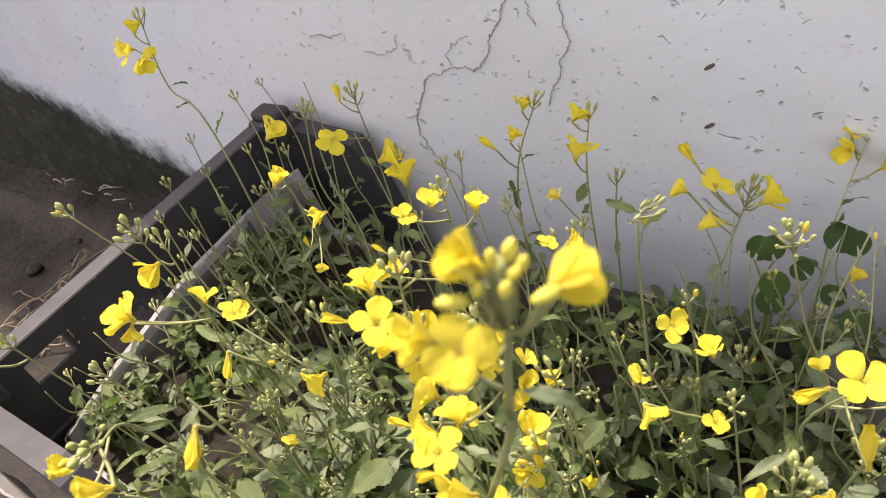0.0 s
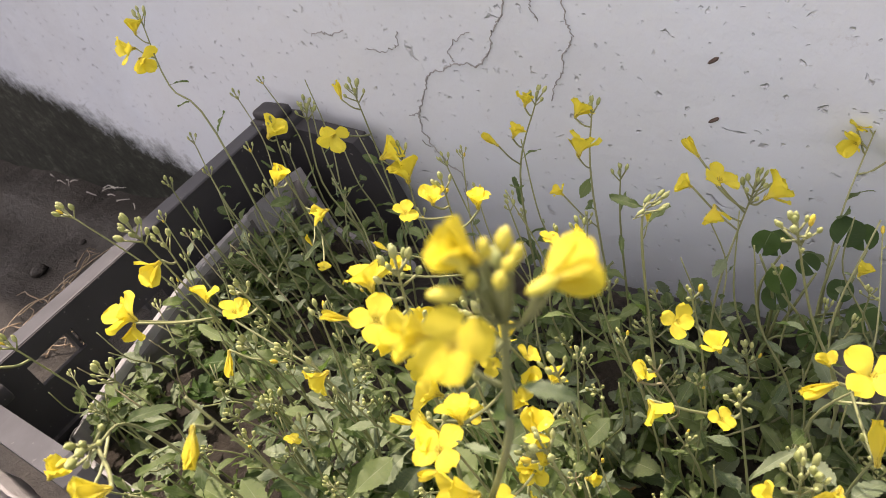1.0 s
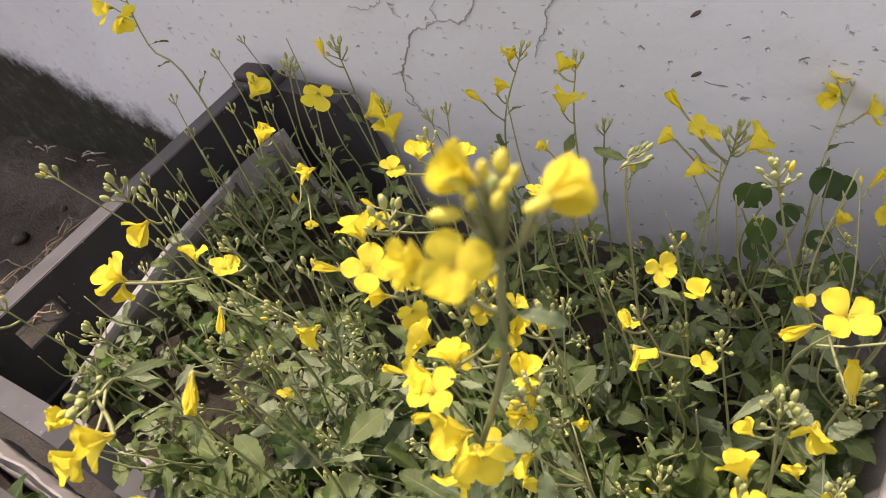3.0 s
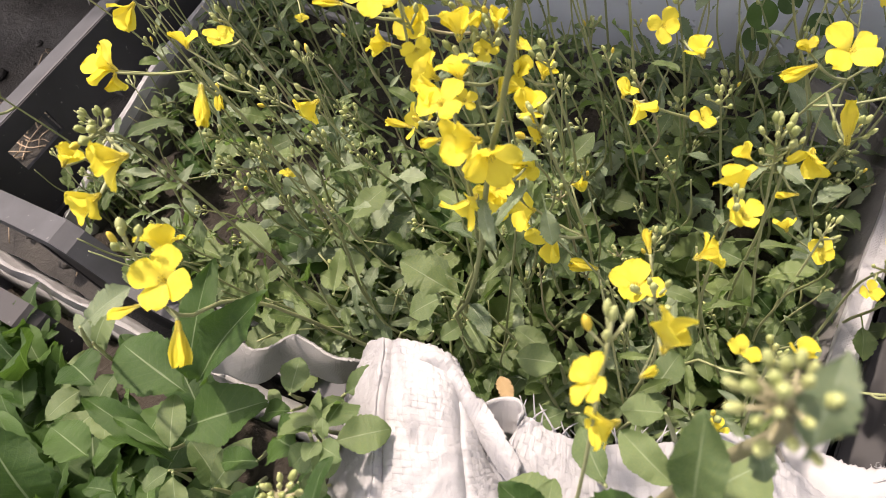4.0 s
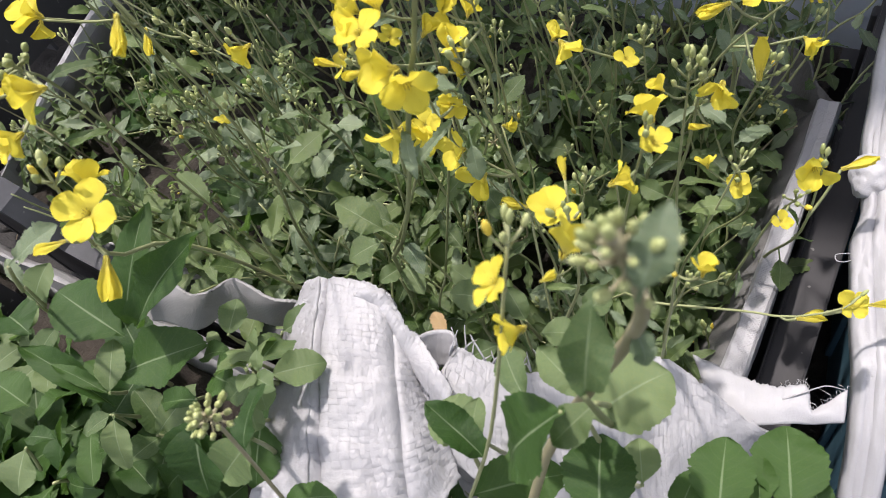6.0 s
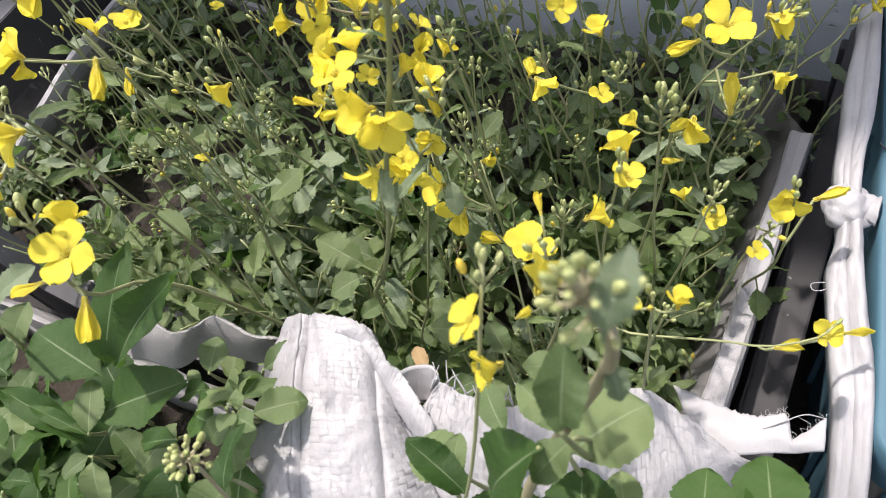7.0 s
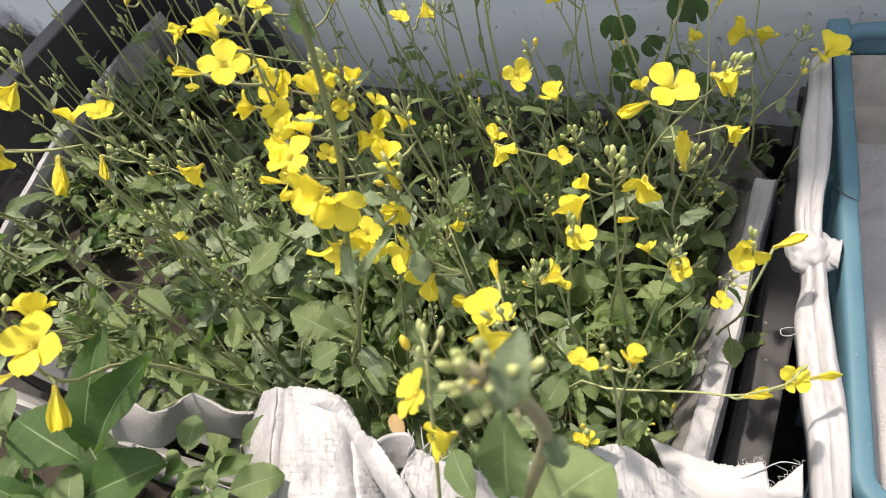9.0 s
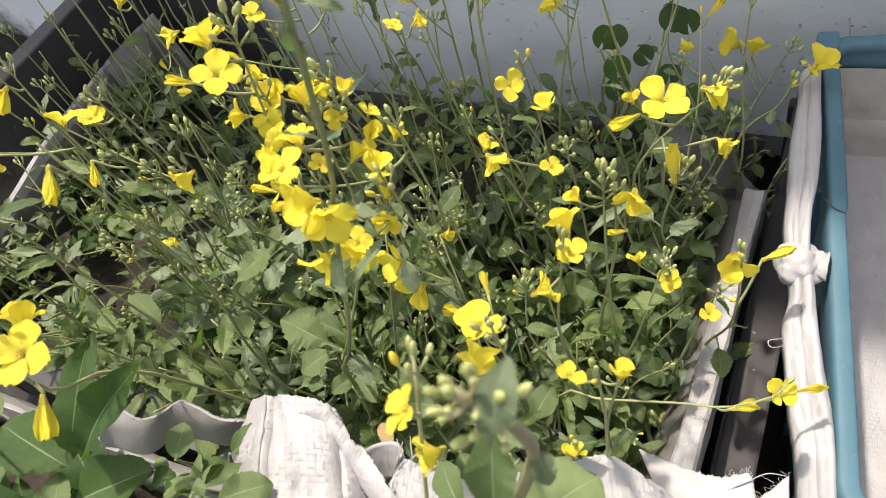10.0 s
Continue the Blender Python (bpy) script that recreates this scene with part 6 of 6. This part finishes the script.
leafy("leafy_green", (0.420, -0.065, 0.150), ((0.432, -0.053, 0.280, 0.426, -0.079, 0.262, 1.20), (0.430, -0.054, 0.278, 0.439, -0.077, 0.262, 1.30), (0.432, -0.038, 0.270, 0.403, -0.039, 0.265, 1.45), (0.415, -0.047, 0.262, 0.393, -0.054, 0.255, 0.90), (0.411, -0.026, 0.255, 0.393, -0.032, 0.255, 0.90), (0.433, -0.046, 0.262, 0.436, -0.060, 0.255, 1.40), (0.442, -0.043, 0.262, 0.446, -0.067, 0.250, 1.30),), BROAD, "dark leaves under the pale rosette", "broad-leaved greens")
leafy("leafy_green", (0.400, 0.055, 0.096), ((0.447, 0.041, 0.250, 0.422, 0.041, 0.265, 1.55), (0.375, 0.056, 0.245, 0.386, 0.074, 0.256, 1.30), (0.375, 0.030, 0.225, 0.372, 0.049, 0.235, 1.70), (0.375, 0.044, 0.210, 0.365, 0.056, 0.220, 1.40), (0.343, 0.027, 0.200, 0.327, 0.029, 0.205, 1.50), (0.272, 0.066, 0.230, 0.265, 0.073, 0.240, 1.00),), LEAVES, "large toothed mustard leaves near the crate edge", "broad-leaved greens")
leafy("leafy_green", (0.430, 0.045, 0.096), ((0.414, 0.056, 0.205, 0.401, 0.042, 0.207, 1.60), (0.488, 0.036, 0.235, 0.474, 0.030, 0.242, 1.40), (0.427, 0.049, 0.200, 0.423, 0.037, 0.205, 1.30), (0.427, 0.051, 0.200, 0.441, 0.042, 0.203, 1.30), (0.425, 0.052, 0.200, 0.419, 0.058, 0.206, 1.20), (0.416, 0.040, 0.200, 0.403, 0.040, 0.200, 1.20),), WIDE, "fresh green shoot behind the white sack flap", "broad-leaved greens")
leafy("leafy_green", (0.525, -0.045, 0.150), ((0.523, -0.023, 0.280, 0.504, -0.019, 0.285, 1.84), (0.521, -0.027, 0.284, 0.518, -0.016, 0.292, 1.03),), WIDE, "folded pale green shoot in front of the white sack", "broad-leaved greens")
leafy("leafy_green", (0.535, -0.060, 0.140), ((0.558, -0.015, 0.335, 0.551, -0.027, 0.332, 1.23), (0.551, -0.012, 0.302, 0.563, 0.006, 0.312, 2.16), (0.549, -0.005, 0.299, 0.532, 0.001, 0.305, 0.82), (0.533, -0.011, 0.294, 0.520, -0.001, 0.300, 1.03), (0.537, 0.018, 0.280, 0.526, 0.014, 0.285, 1.64), (0.565, -0.013, 0.260, 0.560, -0.001, 0.265, 1.64),), WIDE, "broad pale leaves of the tall stalk before the sack", "broad-leaved greens")
leafy("leafy_green", (0.537, -0.062, 0.140), ((0.554, -0.021, 0.342, 0.536, -0.035, 0.325, 1.49), (0.560, -0.022, 0.358, 0.559, -0.013, 0.376, 0.70), (0.558, -0.027, 0.270, 0.550, -0.006, 0.275, 2.05),), BROAD[:1] + WIDE[2:3] + BROAD[1:2], "dark broad leaves of the tall stalk before the sack", "broad-leaved greens")
leafy("leafy_green", (0.580, -0.050, 0.140), ((0.604, -0.001, 0.249, 0.596, 0.023, 0.255, 2.16), (0.586, -0.010, 0.255, 0.581, 0.011, 0.260, 1.84), (0.612, 0.002, 0.244, 0.607, 0.012, 0.250, 1.84), (0.596, -0.004, 0.250, 0.591, 0.012, 0.250, 1.64), (0.576, -0.015, 0.249, 0.576, -0.001, 0.255, 1.54),), BROAD, "broad scalloped leaves over the sack corner", "broad-leaved greens")
leafy("leafy_green", (0.542, -0.050, 0.200), ((0.565, -0.010, 0.372, 0.570, -0.015, 0.366, 1.90), (0.573, -0.026, 0.415, 0.574, -0.022, 0.425, 1.30), (0.565, -0.011, 0.370, 0.561, -0.010, 0.372, 1.60),), GREYS, "bluish upper leaves of the tall stalk", "broad-leaved greens", stalks=False)
for x, y in ((0.50, -0.075), (0.52, -0.06), (0.545, -0.055), (0.47, -0.085), (0.575, -0.045), (0.60, -0.035), (0.56, -0.075)):
    rosette((x, y, 0.165), 7, rnd(0.034, 0.044), random.choice((BROAD, WIDE)), "low broad-leaved green at the foot of the stalk", group="broad-leaved greens", name="leafy_green", lift=(15, 65))

# low leaves that cover the soil of the front crate
rosette((0.232, -0.039, 0.165), 4, 0.026, WIDE, "low pale green leaves over the front crate soil", group="broad-leaved greens", lift=(20, 55), name="leafy_green")
rosette((0.260, -0.034, 0.165), 3, 0.030, BROAD, "low dark green leaves over the front crate soil", group="broad-leaved greens", lift=(20, 55), name="leafy_green")
rosette((0.291, -0.036, 0.165), 3, 0.036, BROAD, "low dark green leaves over the front crate soil", group="broad-leaved greens", lift=(20, 55), name="leafy_green")
rosette((0.252, -0.064, 0.165), 4, 0.026, WIDE, "low pale green leaves over the front crate soil", group="broad-leaved greens", lift=(20, 55), name="leafy_green")
rosette((0.286, -0.070, 0.165), 3, 0.030, BROAD, "low dark green leaves over the front crate soil", group="broad-leaved greens", lift=(20, 55), name="leafy_green")
rosette((0.317, -0.042, 0.165), 3, 0.036, BROAD, "low dark green leaves over the front crate soil", group="broad-leaved greens", lift=(20, 55), name="leafy_green")
rosette((0.232, -0.058, 0.165), 4, 0.026, WIDE, "low pale green leaves over the front crate soil", group="broad-leaved greens", lift=(20, 55), name="leafy_green")
rosette((0.325, -0.085, 0.165), 3, 0.030, BROAD, "low dark green leaves over the front crate soil", group="broad-leaved greens", lift=(20, 55), name="leafy_green")
rosette((0.304, -0.102, 0.165), 3, 0.036, BROAD, "low dark green leaves over the front crate soil", group="broad-leaved greens", lift=(20, 55), name="leafy_green")
rosette((0.349, -0.063, 0.165), 4, 0.026, WIDE, "low pale green leaves over the front crate soil", group="broad-leaved greens", lift=(20, 55), name="leafy_green")


def grass_tuft(p, count, tall):
    """Thin blades of grass that fan out of one foot."""
    bm = bmesh.new()
    for k in range(count):
        a, l = rnd(0, 6.3), tall * rnd(0.5, 1.0)
        d = Vector((math.cos(a), math.sin(a), 0)) * l * rnd(0.2, 0.7)
        tube(bm, spline([(d.x * 0.1, d.y * 0.1, 0), (d.x * 0.5, d.y * 0.5, l * 0.7), (d.x, d.y, l * rnd(0.7, 1.0))], 6), 0.00045, 0.0002, 3)
    ob = part("grass_tuft", bm, STEM)
    ob.matrix_basis = Matrix.Translation(p)
    tagged(ob, "tuft of fine green grass beside the sack", "grass", "grass tufts")


for x, y in ((0.515, -0.035), (0.528, -0.045), (0.54, -0.035), (0.503, -0.05), (0.55, -0.05)):
    grass_tuft((x, y, 0.19), 46, 0.035)
leafy("leafy_green", (0.48, 0.04, 0.2), ((0.522, 0.026, 0.434, 0.530, 0.030, 0.430, 0.55), (0.521, 0.0255, 0.432, 0.5185, 0.0235, 0.419, 0.42), (0.469, 0.042, 0.302, 0.479, 0.059, 0.312, 0.55), (0.479, 0.065, 0.300, 0.487, 0.053, 0.290, 0.70), (0.485, 0.038, 0.330, 0.479, 0.033, 0.320, 0.50),), GREYS, "bluish clasping leaves of the tall mustard stalk", "broad-leaved greens", stalks=False)
# ---- round-leaved plant by the wall ----


def round_leaf():
    bm = bmesh.new()
    uv = bm.loops.layers.uv.new("UVMap")
    rings = []
    mid = bm.verts.new((0, 0.12, -0.02))
    for r in (0.35, 0.7, 1.0):
        ring = []
        for k in range(18):
            a = -1.42 + k / 17 * (math.tau - 0.3)
            notch = 1 - 0.16 * math.exp(-((a - math.pi / 2) / 0.25) ** 2)
            ring.append(bm.verts.new((0.5 * r * notch * math.cos(a), 0.5 + 0.5 * r * notch * math.sin(a), 0.05 * r * math.sin(3 * a) * r)))
        rings.append(ring)
    for a, b in zip(rings, rings[1:]):
        for k in range(17):
            bm.faces.new((a[k], b[k], b[k + 1], a[k + 1]))
    mid.co = (0, 0.5, -0.03)
    for k in range(17):
        bm.faces.new((mid, rings[0][k], rings[0][k + 1]))
    for f in bm.faces:
        for l in f.loops:
            l[uv].uv = (l.vert.co.x + 0.5, l.vert.co.y)
    me = mesh_of(bm, "leaf")
    me.materials.append(LEAF_FRESH)
    return me


ROUND = round_leaf()


def wall_creeper(base, ends, size):
    plant = empty("round_leaved_weed", Matrix.Translation(base), "weed with dark green rounded leaves against the wall", "plant")
    bm = bmesh.new()
    for e in ends:
        q = Vector(e) - Vector(base)
        path = spline([(0, 0, 0), q * 0.5 + Vector((rnd(-.01, .01), 0, 0.01)), q], 9)
        tube(bm, path, 0.0013, 0.0007, 5)
        face = (CAMERA_SIDE - Vector(e)).normalized()
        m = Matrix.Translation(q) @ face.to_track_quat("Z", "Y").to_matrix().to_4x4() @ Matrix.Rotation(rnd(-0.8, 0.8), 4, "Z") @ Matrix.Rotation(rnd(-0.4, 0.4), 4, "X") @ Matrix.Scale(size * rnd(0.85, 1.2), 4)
        shared("leaf", ROUND, m, plant)
    part("stem", bm, STEM, plant)


random.seed(41)
wall_creeper((0.50, 0.29, SOIL_TOP), ((0.507, 0.318, 0.184), (0.520, 0.322, 0.180), (0.486, 0.285, 0.172), (0.512, 0.298, 0.160), (0.499, 0.279, 0.134), (0.530, 0.29, 0.15)), 0.0155)
wall_creeper((0.47, 0.30, SOIL_TOP), ((0.466, 0.312, 0.172), (0.476, 0.318, 0.168), (0.495, 0.322, 0.155), (0.480, 0.300, 0.140)), 0.0145)

# ---- ground clutter and small things ----
random.seed(51)
for k in range(64):
    a, l = rnd(0, 6.3), rnd(0.02, 0.09)
    x, y = (rnd(-0.42, -0.06), rnd(0.0, 0.33)) if k > 44 else (-0.32 + rnd(-.08, .08), 0.17 + rnd(-.06, .06))
    bm = bmesh.new()
    tube(bm, spline([(0, 0, 0.001), (l * 0.3, rnd(-.01, .01), rnd(0.002, 0.012)), (l * 0.7, rnd(-.015, .015), rnd(0.002, 0.012)), (l, rnd(-.01, .01), 0.001)], 10), 0.0011, 0.0005, 5)
    ob = part("dry_root", bm, TWIG)
    ob.matrix_basis = Matrix.Translation((x, y, -0.004)) @ Matrix.Rotation(a, 4, "Z")
    tagged(ob, "thin dry root lying on the damp earth", "root", "dry roots")
for k in range(26):
    a, l = rnd(0, 6.3), rnd(0.015, 0.05)
    bm = bmesh.new()
    tube(bm, spline([(0, 0, 0.001), (l * 0.3, rnd(-.008, .008), rnd(0.002, 0.012)), (l * 0.7, rnd(-.01, .01), rnd(0.002, 0.014)), (l, rnd(-.008, .008), 0.001)], 9), 0.0007, 0.0004, 5)
    ob = part("dry_root", bm, TWIG)
    ob.matrix_basis = Matrix.Translation((rnd(0.5, 0.565), rnd(0.05, 0.11), SOIL_TOP + rnd(0.002, 0.01))) @ Matrix.Rotation(a, 4, "Z")
    tagged(ob, "thin dry root lying on the potting soil", "root", "dry roots")
for k in range(16):
    x = rnd(-0.75, -0.12)
    bm = bmesh.new()
    tube(bm, spline([(0, 0, 0), (0.008, rnd(-.003, .003), 0.002), (rnd(0.012, 0.03), rnd(-.004, .004), 0.0)], 6), 0.0012, 0.0005, 5)
    ob = part("straw_bit", bm, SACK_OLD)
    ob.matrix_basis = Matrix.Translation((x, 0.35 + rnd(-.015, .012), 0.022)) @ Matrix.Rotation(rnd(-0.5, 0.5), 4, "Z")
    tagged(ob, "pale straw bit at the foot of the wall", "straw", "straw bits")
for k in range(22):
    bm = bmesh.new()
    bmesh.ops.create_icosphere(bm, subdivisions=2, radius=rnd(0.003, 0.012))
    for v in bm.verts:
        v.co *= 1 + 0.35 * noise.noise(v.co * 160 + Vector((k, 0, 0)))
        v.co.z *= 0.6
    ob = part("earth_clod", bm, EARTH)
    ob.matrix_basis = Matrix.Translation((rnd(-0.5, -0.04), rnd(-0.05, 0.34), -0.003))
    tagged(ob, "small clod of dark earth on the ground", "clod", "earth clods")
for x, y, z, a, s in ((0.30, 0.08, 0.112, 1.0, 0.03), (0.44, 0.17, 0.116, 2.6, 0.034), (0.555, 0.05, 0.114, 4.0, 0.03), (0.482, 0.012, 0.244, 0.9, 0.013), (-0.16, 0.12, 0.004, 2.0, 0.05), (0.40, 0.12, 0.12, 5.0, 0.03)):
    ob = new("dry_leaf", DRY[0])
    ob.matrix_basis = Matrix.Translation((x, y, z)) @ Matrix.Rotation(a, 4, "Z") @ Matrix.Rotation(0.3, 4, "X") @ Matrix.Scale(s, 4)
    tagged(ob, "curled dry brown leaf lying on the soil", "leaf", "dry leaves")
for x, z, a in ((0.423, 0.263, 0.6), (0.421, 0.220, 0.55)):
    bm = bmesh.new()
    bmesh.ops.create_uvsphere(bm, u_segments=12, v_segments=10, radius=0.5)
    for v in bm.verts:
        v.co = Vector((v.co.x * 0.0082 * (1 - 0.25 * v.co.x), v.co.y * 0.0016, v.co.z * 0.0027))
        v.co += Vector((0, 0, 0.0003 * noise.noise(v.co * 900)))
    ob = part("moth_cocoon", bm, COCOON)
    ob.matrix_basis = Matrix.Translation((x, 0.3748, z)) @ Matrix.Rotation(-a, 4, "Y")
    tagged(ob, "small dark brown cocoon stuck to the wall", "cocoon", "cocoons on the wall")
